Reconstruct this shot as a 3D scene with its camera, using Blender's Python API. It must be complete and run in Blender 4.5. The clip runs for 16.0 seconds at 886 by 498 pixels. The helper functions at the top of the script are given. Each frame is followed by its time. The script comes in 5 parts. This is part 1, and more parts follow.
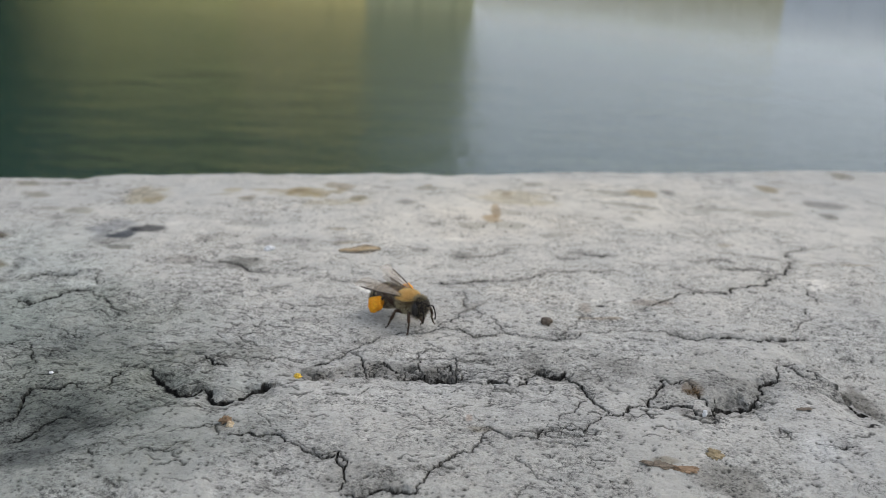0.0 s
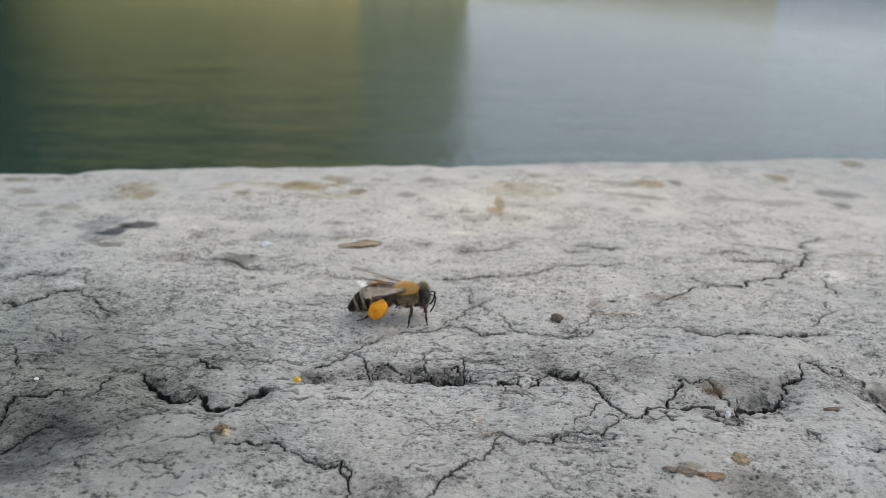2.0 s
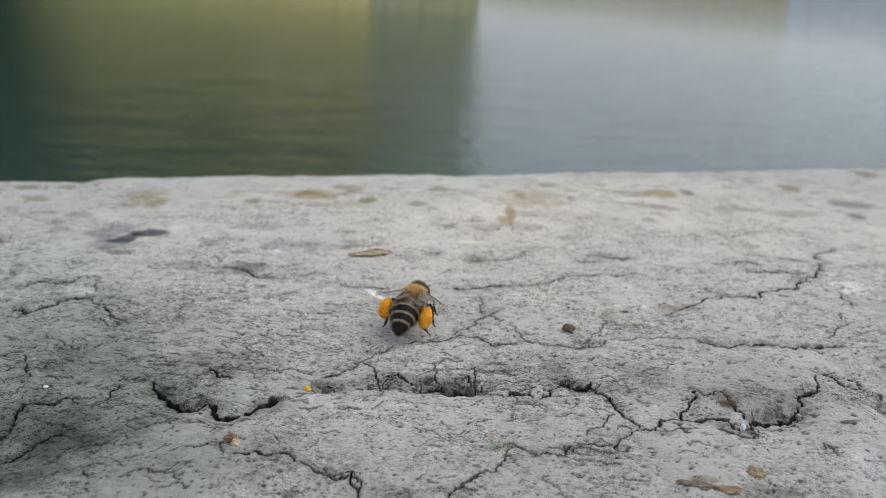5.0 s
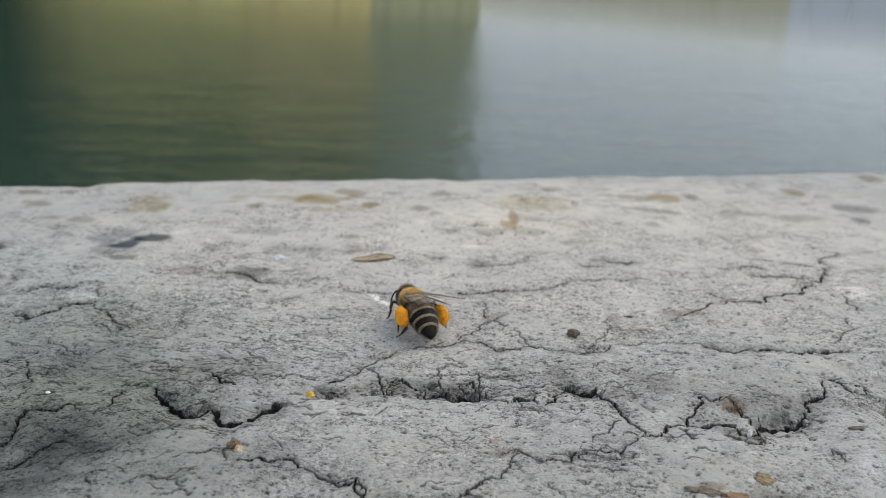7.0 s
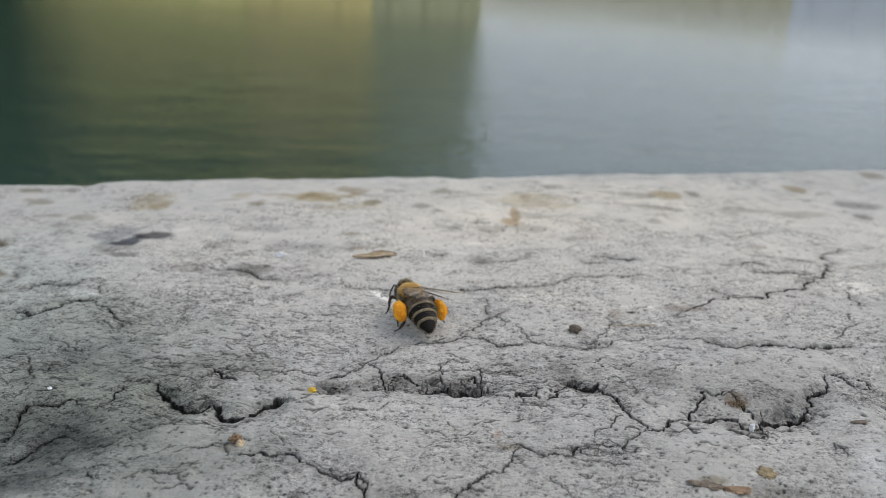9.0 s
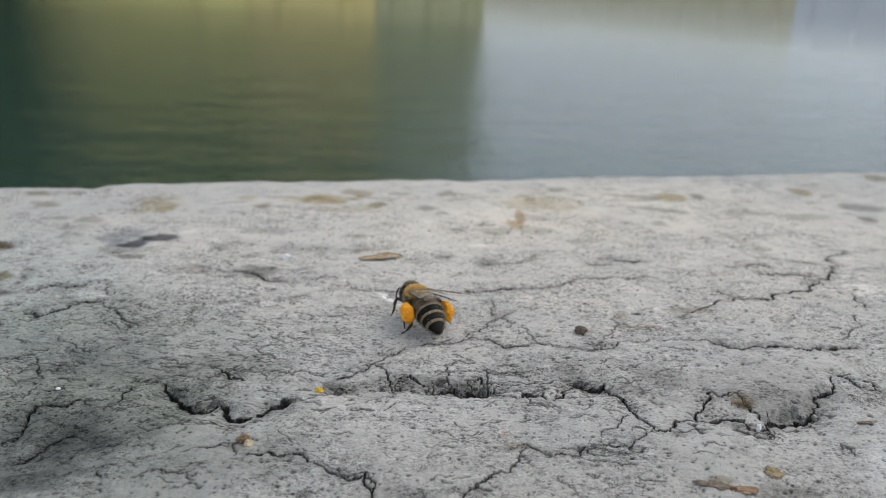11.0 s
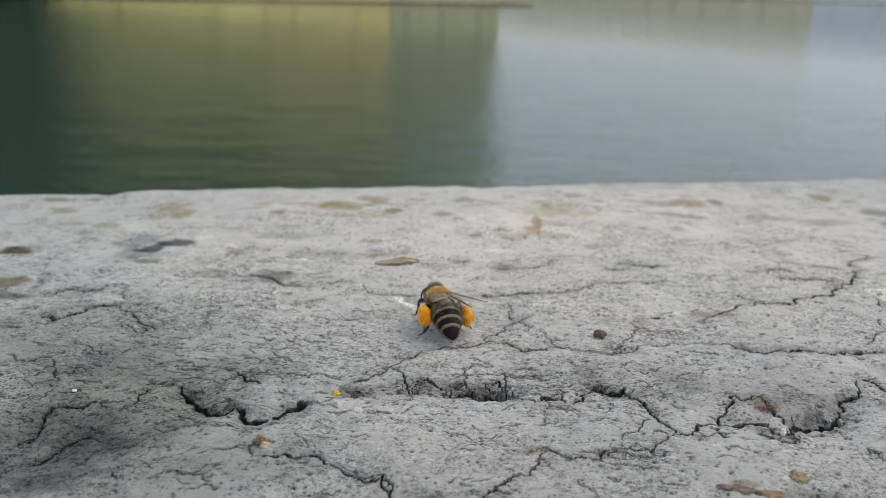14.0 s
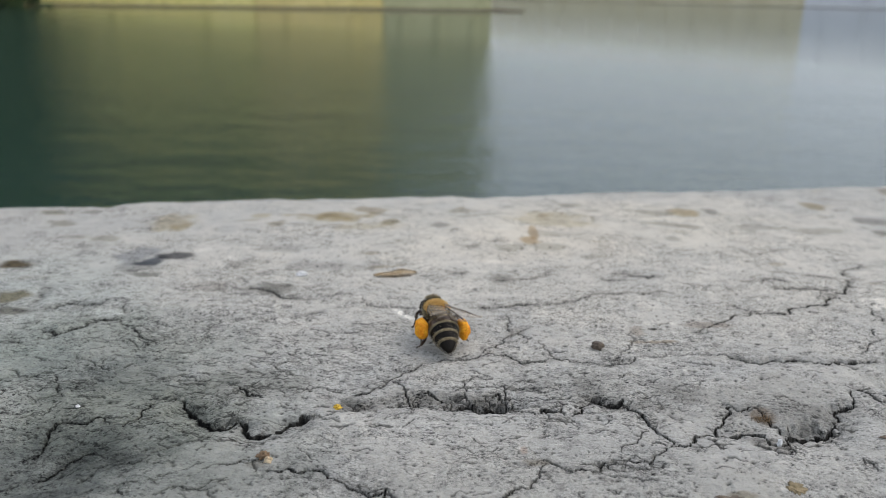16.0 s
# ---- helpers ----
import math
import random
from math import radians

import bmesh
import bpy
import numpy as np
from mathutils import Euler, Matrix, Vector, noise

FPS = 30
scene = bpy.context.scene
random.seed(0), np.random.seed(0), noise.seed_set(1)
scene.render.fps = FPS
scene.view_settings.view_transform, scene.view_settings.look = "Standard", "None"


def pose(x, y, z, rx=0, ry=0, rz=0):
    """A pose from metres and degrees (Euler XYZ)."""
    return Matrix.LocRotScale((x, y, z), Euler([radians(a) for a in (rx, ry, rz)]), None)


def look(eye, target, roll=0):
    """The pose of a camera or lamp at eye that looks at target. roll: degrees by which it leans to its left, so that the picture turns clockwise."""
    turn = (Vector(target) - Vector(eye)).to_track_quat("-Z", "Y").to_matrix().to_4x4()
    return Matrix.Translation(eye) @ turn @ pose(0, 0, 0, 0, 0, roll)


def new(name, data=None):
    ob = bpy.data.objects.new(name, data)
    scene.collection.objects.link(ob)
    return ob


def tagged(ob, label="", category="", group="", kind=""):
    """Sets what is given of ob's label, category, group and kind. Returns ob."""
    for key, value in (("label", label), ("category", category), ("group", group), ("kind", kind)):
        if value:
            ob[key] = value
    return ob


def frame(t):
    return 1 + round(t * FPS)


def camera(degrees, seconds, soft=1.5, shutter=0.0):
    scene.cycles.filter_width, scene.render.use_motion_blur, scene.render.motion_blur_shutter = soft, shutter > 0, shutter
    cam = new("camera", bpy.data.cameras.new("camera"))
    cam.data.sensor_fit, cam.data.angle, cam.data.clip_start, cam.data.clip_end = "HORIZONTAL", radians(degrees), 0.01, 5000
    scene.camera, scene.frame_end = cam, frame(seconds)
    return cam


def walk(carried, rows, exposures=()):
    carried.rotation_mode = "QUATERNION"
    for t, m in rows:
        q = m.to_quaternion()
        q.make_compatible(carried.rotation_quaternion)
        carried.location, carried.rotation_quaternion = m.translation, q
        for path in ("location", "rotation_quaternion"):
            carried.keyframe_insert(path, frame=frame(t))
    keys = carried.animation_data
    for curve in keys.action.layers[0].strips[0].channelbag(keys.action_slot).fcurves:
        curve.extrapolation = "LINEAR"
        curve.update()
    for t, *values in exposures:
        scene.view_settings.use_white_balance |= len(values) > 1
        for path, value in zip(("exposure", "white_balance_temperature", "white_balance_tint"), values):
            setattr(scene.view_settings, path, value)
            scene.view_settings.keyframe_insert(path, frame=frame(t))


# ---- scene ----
MM = 0.001
# ---- camera ----
cam = camera(57.0, 16.0, soft=0.72)
cam.data.dof.use_dof = True
cam.data.dof.focus_distance = 0.101
cam.data.dof.aperture_fstop = 38.0

# seconds, eye in millimetres, yaw, pitch and roll in degrees
CAMERA_PATH = (
    (0.0, 0.94, -4.29, 53.32, 0.457, -19.493, 2.458),
    (0.5, 0.59, -3.22, 53.21, 0.159, -19.723, 2.562),
    (1.0, 0.58, -2.21, 52.64, 0.178, -20.008, 2.601),
    (1.5, 0.00, 0.00, 52.00, 0.000, -19.999, 2.191),
    (2.0, -0.30, 1.24, 51.58, 0.204, -19.983, 1.946),
    (2.5, -0.07, 1.07, 50.71, 0.434, -19.884, 1.623),
    (3.0, 0.01, 0.93, 51.01, 1.168, -19.162, 1.796),
    (3.5, -0.19, 0.88, 51.81, 0.896, -19.212, 2.253),
    (4.0, -0.45, 1.16, 51.41, 0.789, -19.413, 2.100),
    (6.5, -0.76, 2.45, 51.14, 1.045, -19.063, 1.798),
    (7.0, -0.97, 2.45, 51.06, 1.017, -19.007, 1.876),
    (7.5, -1.15, 2.57, 51.11, 1.032, -19.094, 1.838),
    (8.0, -0.74, 2.30, 50.56, 1.043, -19.097, 1.671),
    (8.5, -0.93, 2.41, 50.28, 1.434, -19.011, 1.528),
    (9.0, -0.90, 2.29, 50.40, 1.149, -18.979, 1.699),
    (11.5, -1.63, 1.79, 49.96, 1.458, -18.576, 1.655),
    (12.0, -1.92, 1.84, 49.82, 1.609, -18.488, 1.787),
    (12.5, -2.07, 2.06, 49.78, 1.720, -18.461, 1.867),
    (13.0, -2.03, 2.08, 49.73, 1.872, -18.347, 1.948),
    (13.5, -1.73, 2.03, 49.19, 1.873, -18.208, 1.721),
    (14.0, -1.71, 2.30, 48.55, 2.472, -17.887, 1.244),
    (14.5, -1.68, 1.96, 49.03, 2.056, -17.567, 1.474),
    (15.0, -1.82, 2.00, 48.88, 2.044, -17.724, 1.549),
    (15.5, -1.92, 1.62, 49.22, 1.851, -17.543, 1.588),
    (16.0, -2.49, 1.46, 50.01, 2.010, -17.494, 1.077),
)
walk(cam, [(t, pose(x * MM, y * MM, z * MM, 0, 0, yaw) @ pose(0, 0, 0, 90 + pitch) @ pose(0, 0, 0, 0, 0, roll))
           for t, x, y, z, yaw, pitch, roll in CAMERA_PATH])

# ---- light: bright overcast day, soft sun ----
SUN_ELEVATION, SUN_TURN = 54.0, 74.0
world = bpy.data.worlds.new("sky")
scene.world = world
world.use_nodes = True
wn = world.node_tree.nodes
wl = world.node_tree.links
wn.clear()
sky = wn.new("ShaderNodeTexSky")
sky.sky_type = "NISHITA"
sky.sun_disc = False
sky.sun_elevation, sky.sun_rotation = radians(SUN_ELEVATION), radians(SUN_TURN)
sky.air_density, sky.dust_density, sky.ozone_density = 1.0, 3.0, 1.0
veil = wn.new("ShaderNodeHueSaturation")
veil.inputs["Saturation"].default_value = 0.74
back = wn.new("ShaderNodeBackground")
back.inputs["Strength"].default_value = 0.15
wout = wn.new("ShaderNodeOutputWorld")
wl.new(sky.outputs[0], veil.inputs["Color"])
# high thin cloud: an even veil over the whole sky
cloud = wn.new("ShaderNodeMix")
cloud.data_type = "RGBA"
cloud.inputs[0].default_value = 0.4
cloud.inputs[7].default_value = (4.1, 4.32, 4.8, 1)
wl.new(veil.outputs[0], cloud.inputs[6])
wl.new(cloud.outputs[2], back.inputs["Color"])
wl.new(back.outputs[0], wout.inputs["Surface"])

sun = new("sun", bpy.data.lights.new("sun", "SUN"))
sun.data.energy, sun.data.angle, sun.data.color = 0.18, radians(70), (1.0, 0.97, 0.92)
sun.matrix_world = look((0, 0, 20), (-math.sin(radians(SUN_TURN)) * 10, -math.cos(radians(SUN_TURN)) * 10,
                                     20 - 10 * math.tan(radians(SUN_ELEVATION))))
scene.view_settings.exposure = 0.78


# ---- material helpers ----
def material(name):
    m = bpy.data.materials.new(name)
    m.use_nodes = True
    nt = m.node_tree
    return m, nt.nodes, nt.links, nt.nodes["Principled BSDF"]


def noise_node(n, l, scale, detail=4.0, rough=0.55, coord="Object", stretch=None):
    tc = n.new("ShaderNodeTexCoord")
    tex = n.new("ShaderNodeTexNoise")
    tex.inputs["Scale"].default_value = scale
    tex.inputs["Detail"].default_value = detail
    tex.inputs["Roughness"].default_value = rough
    if stretch:
        mp = n.new("ShaderNodeMapping")
        mp.inputs["Scale"].default_value = stretch
        l.new(tc.outputs[coord], mp.inputs["Vector"])
        l.new(mp.outputs[0], tex.inputs["Vector"])
    else:
        l.new(tc.outputs[coord], tex.inputs["Vector"])
    return tex


def ramp_node(n, l, source, stops):
    r = n.new("ShaderNodeValToRGB")
    while len(r.color_ramp.elements) < len(stops):
        r.color_ramp.elements.new(0.5)
    for e, (p, c) in zip(r.color_ramp.elements, stops):
        e.position, e.color = p, (*c, 1)
    l.new(source, r.inputs["Fac"])
    return r


def mix_node(n, l, mode, fac, a, b):
    m = n.new("ShaderNodeMix")
    m.data_type, m.blend_type = "RGBA", mode
    for sock, v in ((m.inputs[0], fac), (m.inputs[6], a), (m.inputs[7], b)):
        if isinstance(v, (int, float)):
            sock.default_value = v
        elif isinstance(v, tuple):
            sock.default_value = (*v, 1)
        else:
            l.new(v, sock)
    return m.outputs[2]


def bump_node(n, l, height, strength, distance, before=None):
    b = n.new("ShaderNodeBump")
    b.inputs["Strength"].default_value, b.inputs["Distance"].default_value = strength, distance
    l.new(height, b.inputs["Height"])
    if before is not None:
        l.new(before, b.inputs["Normal"])
    return b.outputs[0]


def grained(name, dark, light, scale, roughness=0.6, bump=0.3, depth=0.0001, sheen=0.0, specular=0.5):
    """A material with grain at two scales and fine relief."""
    m, n, l, p = material(name)
    a = noise_node(n, l, scale, 5)
    b = noise_node(n, l, scale * 6, 3)
    col = ramp_node(n, l, a.outputs[0], ((0.3, dark), (0.7, light)))
    fine = ramp_node(n, l, b.outputs[0], ((0.3, (0.75, 0.75, 0.75)), (0.7, (1.15, 1.15, 1.15))))
    l.new(mix_node(n, l, "MULTIPLY", 1.0, col.outputs[0], fine.outputs[0]), p.inputs["Base Color"])
    p.inputs["Roughness"].default_value = roughness
    p.inputs["Specular IOR Level"].default_value = specular
    p.inputs["Sheen Weight"].default_value = sheen
    if bump:
        l.new(bump_node(n, l, b.outputs[0], bump, depth), p.inputs["Normal"])
    return m


def stone_material():
    m, n, l, p = material("weathered_limestone")
    big = noise_node(n, l, 45, 5, 0.6)
    mid = noise_node(n, l, 420, 6, 0.65)
    fine = noise_node(n, l, 2600, 4, 0.7)
    streak = noise_node(n, l, 500, 4, 0.6, stretch=(0.35, 1.0, 1.0))
    col = ramp_node(n, l, mid.outputs[0], ((0.28, (0.362, 0.354, 0.318)), (0.5, (0.450, 0.438, 0.394)), (0.75, (0.516, 0.503, 0.452))))
    wide = ramp_node(n, l, big.outputs[0], ((0.3, (0.9, 0.91, 0.92)), (0.7, (1.06, 1.05, 1.03))))
    gritty = n.new("ShaderNodeAttribute")
    gritty.attribute_name = "grit"
    calm = n.new("ShaderNodeMath")
    calm.operation = "MULTIPLY_ADD"
    calm.inputs[1].default_value = 0.7
    calm.inputs[2].default_value = 0.3
    calm.use_clamp = True
    l.new(gritty.outputs["Fac"], calm.inputs[0])
    toned = mix_node(n, l, "MIX", calm.outputs[0], (0.450, 0.438, 0.394), col.outputs[0])
    c1 = mix_node(n, l, "MULTIPLY", 1.0, toned, wide.outputs[0])
    grit = ramp_node(n, l, fine.outputs[0], ((0.3, (0.6, 0.6, 0.6)), (0.45, (0.96, 0.96, 0.96)), (0.7, (1.16, 1.16, 1.16))))
    c2 = mix_node(n, l, "MULTIPLY", gritty.outputs["Fac"], c1, grit.outputs[0])
    lines = ramp_node(n, l, streak.outputs[0], ((0.3, (0.8, 0.8, 0.8)), (0.45, (1.0, 1.0, 1.0))))
    c3 = mix_node(n, l, "MULTIPLY", gritty.outputs["Fac"], c2, lines.outputs[0])
    speck = noise_node(n, l, 1900, 4, 0.7, stretch=(0.7, 1.0, 1.0))
    dots = ramp_node(n, l, speck.outputs[0], ((0.355, (0.08, 0.08, 0.075)), (0.39, (0.9, 0.9, 0.9)), (0.5, (1.0, 1.0, 1.0)), (0.63, (1.0, 1.0, 1.0)), (0.69, (1.45, 1.45, 1.45))))
    c3 = mix_node(n, l, "MULTIPLY", gritty.outputs["Fac"], c3, dots.outputs[0])
    tiny = noise_node(n, l, 5200, 2, 0.6)
    dust = ramp_node(n, l, tiny.outputs[0], ((0.3, (0.82, 0.82, 0.82)), (0.5, (1.0, 1.0, 1.0)), (0.7, (1.1, 1.1, 1.1))))
    c3 = mix_node(n, l, "MULTIPLY", gritty.outputs["Fac"], c3, dust.outputs[0])
    # edges of flakes: broken, wandering dark strokes along the bedding
    for scale, thin, deep, low, high in ((330, 0.012, 0.32, 0.46, 0.55), (620, 0.018, 0.40, 0.45, 0.54), (1300, 0.032, 0.48, 0.44, 0.56)):
        field = noise_node(n, l, scale, 4, 0.6, stretch=(0.5, 1.0, 1.0))
        off = n.new("ShaderNodeMath")
        off.operation = "SUBTRACT"
        off.inputs[1].default_value = 0.5
        l.new(field.outputs[0], off.inputs[0])
        size = n.new("ShaderNodeMath")
        size.operation = "ABSOLUTE"
        l.new(off.outputs[0], size.inputs[0])
        stroke = ramp_node(n, l, size.outputs[0], ((0.0, (deep, deep, deep)), (thin * 0.5, (deep, deep, deep)), (thin, (1.0, 1.0, 1.0))))
        where = noise_node(n, l, scale * 0.9, 3, 0.6, stretch=(0.6, 1.0, 3.0))
        shown = ramp_node(n, l, where.outputs[0], ((low, (0.0, 0.0, 0.0)), (high, (1.0, 1.0, 1.0))))
        some = mix_node(n, l, "MULTIPLY", 1.0, shown.outputs[0], gritty.outputs["Fac"])
        c3 = mix_node(n, l, "MULTIPLY", some, c3, stroke.outputs[0])
    warp = noise_node(n, l, 700, 4, 0.7)
    tc = n.new("ShaderNodeTexCoord")
    bend = n.new("ShaderNodeVectorMath")
    bend.operation = "MULTIPLY_ADD"
    bend.inputs[1].default_value = (0.004, 0.004, 0.004)
    l.new(warp.outputs["Color"], bend.inputs[0])
    l.new(tc.outputs["Object"], bend.inputs[2])
    patchy = noise_node(n, l, 130, 3, 0.6)
    lines_h = []
    for scale, thin, low, high in ((230, 0.03, 0.56, 0.66), (800, 0.05, 0.56, 0.66)):
        vor = n.new("ShaderNodeTexVoronoi")
        vor.feature = "DISTANCE_TO_EDGE"
        vor.inputs["Scale"].default_value = scale
        l.new(bend.outputs[0], vor.inputs["Vector"])
        line = ramp_node(n, l, vor.outputs["Distance"], ((0.0, (0.25, 0.25, 0.25)), (thin, (1.0, 1.0, 1.0))))
        mask = ramp_node(n, l, patchy.outputs[0], ((low, (0.0, 0.0, 0.0)), (high, (1.0, 1.0, 1.0))))
        c3 = mix_node(n, l, "MULTIPLY", mask.outputs[0], c3, line.outputs[0])
        lines_h.append(mix_node(n, l, "MIX", mask.outputs[0], (1.0, 1.0, 1.0), line.outputs[0]))
    wear = n.new("ShaderNodeAttribute")
    wear.attribute_name = "wear"
    chip = noise_node(n, l, 3000, 3, 0.7, stretch=(0.7, 1.0, 1.0))
    chips = ramp_node(n, l, chip.outputs[0], ((0.42, (0.10, 0.10, 0.095)), (0.47, (0.85, 0.85, 0.85)), (0.62, (1.2, 1.2, 1.19))))
    c3 = mix_node(n, l, "MULTIPLY", wear.outputs["Fac"], c3, chips.outputs[0])
    # vertex colour holding stains, crack dirt and painted shade together
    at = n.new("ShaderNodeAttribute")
    at.attribute_name = "stain_shade"
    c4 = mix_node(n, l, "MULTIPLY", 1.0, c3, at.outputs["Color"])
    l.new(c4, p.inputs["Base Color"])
    p.inputs["Roughness"].default_value = 0.9
    p.inputs["Specular IOR Level"].default_value = 0.25
    b1 = bump_node(n, l, mid.outputs[0], 0.45, 0.0005)
    b2 = bump_node(n, l, fine.outputs[0], 0.9, 0.0002, b1)
    b2 = bump_node(n, l, speck.outputs[0], 0.8, 0.00025, b2)
    for h in lines_h:
        b2 = bump_node(n, l, h, 0.5, 0.0003, b2)
    b2 = bump_node(n, l, tiny.outputs[0], 0.6, 0.0001, b2)
    l.new(b2, p.inputs["Normal"])
    return m


def water_material():
    m, n, l, p = material("river_water")
    p.inputs["Base Color"].default_value = (0.018, 0.040, 0.027, 1)
    p.inputs["Roughness"].default_value = 0.15
    p.inputs["IOR"].default_value = 1.333
    w1 = noise_node(n, l, 0.9, 3, 0.5, stretch=(0.7, 1.4, 1.0))
    w2 = noise_node(n, l, 9.0, 3, 0.6, stretch=(0.8, 1.2, 1.0))
    # a ruffled strip near the quay, calm water farther out
    tc = n.new("ShaderNodeTexCoord")
    xyz = n.new("ShaderNodeSeparateXYZ")
    l.new(tc.outputs["Object"], xyz.inputs[0])
    wind = noise_node(n, l, 0.12, 3, 0.5)
    edge = n.new("ShaderNodeMath")
    edge.operation = "MULTIPLY_ADD"
    edge.inputs[1].default_value = 7.0
    l.new(wind.outputs[0], edge.inputs[0])
    slant = n.new("ShaderNodeMath")
    slant.operation = "MULTIPLY_ADD"
    slant.inputs[1].default_value = 1.05
    l.new(xyz.outputs[0], slant.inputs[0])
    l.new(xyz.outputs[1], slant.inputs[2])
    l.new(slant.outputs[0], edge.inputs[2])
    for low, high, sock in ((1.0, 0.14, "ripple"), (0.75, 0.25, "swell"), (0.20, 0.05, "gloss")):
        m_range = n.new("ShaderNodeMapRange")
        m_range.interpolation_type = "SMOOTHSTEP"
        m_range.inputs["From Min"].default_value = -899 + 13.0
        m_range.inputs["From Max"].default_value = -899 + 34.0
        m_range.inputs["To Min"].default_value = low
        m_range.inputs["To Max"].default_value = high
        l.new(edge.outputs[0], m_range.inputs["Value"])
        if sock == "gloss":
            l.new(m_range.outputs[0], p.inputs["Roughness"])
            continue
        b = n.new("ShaderNodeBump")
        b.inputs["Distance"].default_value = 0.012 if sock == "ripple" else 0.045
        l.new(m_range.outputs[0], b.inputs["Strength"])
        l.new((w2 if sock == "ripple" else w1).outputs[0], b.inputs["Height"])
        if sock == "swell":
            l.new(ripple.outputs[0], b.inputs["Normal"])
        ripple = b
    w3 = noise_node(n, l, 3.2, 3, 0.5, stretch=(0.55, 1.3, 1.0))
    l.new(bump_node(n, l, w3.outputs[0], 0.3, 0.03, ripple.outputs[0]), p.inputs["Normal"])
    return m


def hair_material(name, colour, tip):
    m, n, l, p = material(name)
    g = n.new("ShaderNodeNewGeometry")
    c = ramp_node(n, l, g.outputs["Random Per Island"], ((0.0, colour), (1.0, tip)))
    l.new(c.outputs[0], p.inputs["Base Color"])
    p.inputs["Roughness"].default_value = 0.6
    p.inputs["Specular IOR Level"].default_value = 0.3
    return m


def wing_material():
    m, n, l, p = material("wing_membrane")
    tex = noise_node(n, l, 900, 3)
    c = ramp_node(n, l, tex.outputs[0], ((0.3, (0.22, 0.175, 0.125)), (0.7, (0.42, 0.35, 0.26))))
    l.new(c.outputs[0], p.inputs["Base Color"])
    p.inputs["Roughness"].default_value = 0.42
    p.inputs["Specular IOR Level"].default_value = 0.35
    p.inputs["Alpha"].default_value = 0.43
    l.new(bump_node(n, l, tex.outputs[0], 0.3, 0.0001), p.inputs["Normal"])
    return m


STONE = stone_material()
WATER = water_material()
QUAY = grained("quay_stone", (0.16, 0.15, 0.13), (0.3, 0.29, 0.26), 6, 0.9, 0.4, 0.02)
PAVING = grained("paving_grit", (0.2, 0.2, 0.19), (0.32, 0.31, 0.3), 20, 0.9, 0.3, 0.005)
MUD = grained("muddy_bank_stone", (0.07, 0.055, 0.035), (0.16, 0.13, 0.08), 3, 0.9, 0.4, 0.02)
OCHRE = grained("ochre_render", (0.75, 0.66, 0.23), (0.86, 0.77, 0.32), 0.5, 0.9, 0.2, 0.01)
CREAM = grained("cream_render", (0.74, 0.66, 0.42), (0.86, 0.78, 0.54), 0.5, 0.9, 0.2, 0.01)
PALE = grained("pale_render", (0.82, 0.83, 0.84), (0.9, 0.91, 0.91), 0.5, 0.9, 0.2, 0.01)
AMBER = grained("amber_render", (0.70, 0.58, 0.22), (0.82, 0.69, 0.30), 0.5, 0.9, 0.2, 0.01)
DRAB = grained("drab_render", (0.46, 0.455, 0.25), (0.56, 0.55, 0.32), 0.5, 0.9, 0.2, 0.01)
ROOF = grained("dark_roof_tile", (0.05, 0.045, 0.04), (0.1, 0.085, 0.07), 3, 0.85, 0.5, 0.02)
BARK = grained("bark", (0.05, 0.04, 0.03), (0.11, 0.09, 0.07), 12, 0.95, 0.6, 0.02)
LEAF = hair_material("foliage", (0.018, 0.035, 0.014), (0.05, 0.075, 0.025))

CUTICLE = grained("dark_cuticle", (0.004, 0.0035, 0.003), (0.013, 0.010, 0.007), 900, 0.5, 0.3, 0.00005, specular=0.12)
BROWN_CUTICLE = grained("brown_cuticle", (0.03, 0.018, 0.009), (0.085, 0.046, 0.02), 900, 0.42, 0.25, 0.00005)
LEG_CUTICLE = grained("leg_cuticle", (0.014, 0.009, 0.006), (0.06, 0.031, 0.014), 1500, 0.5, 0.3, 0.00005, specular=0.25)
THORAX = grained("furred_brown_cuticle", (0.05, 0.034, 0.016), (0.14, 0.09, 0.04), 1500, 0.8, 0.4, 0.0001, specular=0.15)
EYE = grained("compound_eye", (0.006, 0.005, 0.004), (0.016, 0.013, 0.011), 3000, 0.3, 0.3, 0.00002)
PALE_BAND = grained("pale_hair_band", (0.10, 0.078, 0.04), (0.30, 0.24, 0.14), 2500, 0.85, 0.6, 0.0001)
POLLEN = grained("orange_pollen", (0.78, 0.24, 0.005), (0.98, 0.47, 0.03), 1100, 0.8, 0.7, 0.0004, specular=0.3)
GOLD_HAIR = hair_material("golden_hair", (0.54, 0.36, 0.11), (0.95, 0.71, 0.33))
BUFF_HAIR = hair_material("buff_hair", (0.20, 0.165, 0.09), (0.46, 0.40, 0.26))
BAND_HAIR = hair_material("band_hair", (0.15, 0.12, 0.07), (0.40, 0.34, 0.23))
GREY_HAIR = hair_material("dark_grey_hair", (0.09, 0.075, 0.052), (0.32, 0.27, 0.19))
DARK_HAIR = hair_material("dark_brown_hair", (0.015, 0.011, 0.008), (0.06, 0.045, 0.03))
WING = wing_material()
VEIN = grained("wing_vein", (0.03, 0.02, 0.012), (0.07, 0.045, 0.025), 1500, 0.5, 0)
BROWN_SCRAP = grained("brown_scrap", (0.09, 0.07, 0.05), (0.21, 0.165, 0.115), 900, 0.9, 0.6, 0.0002)
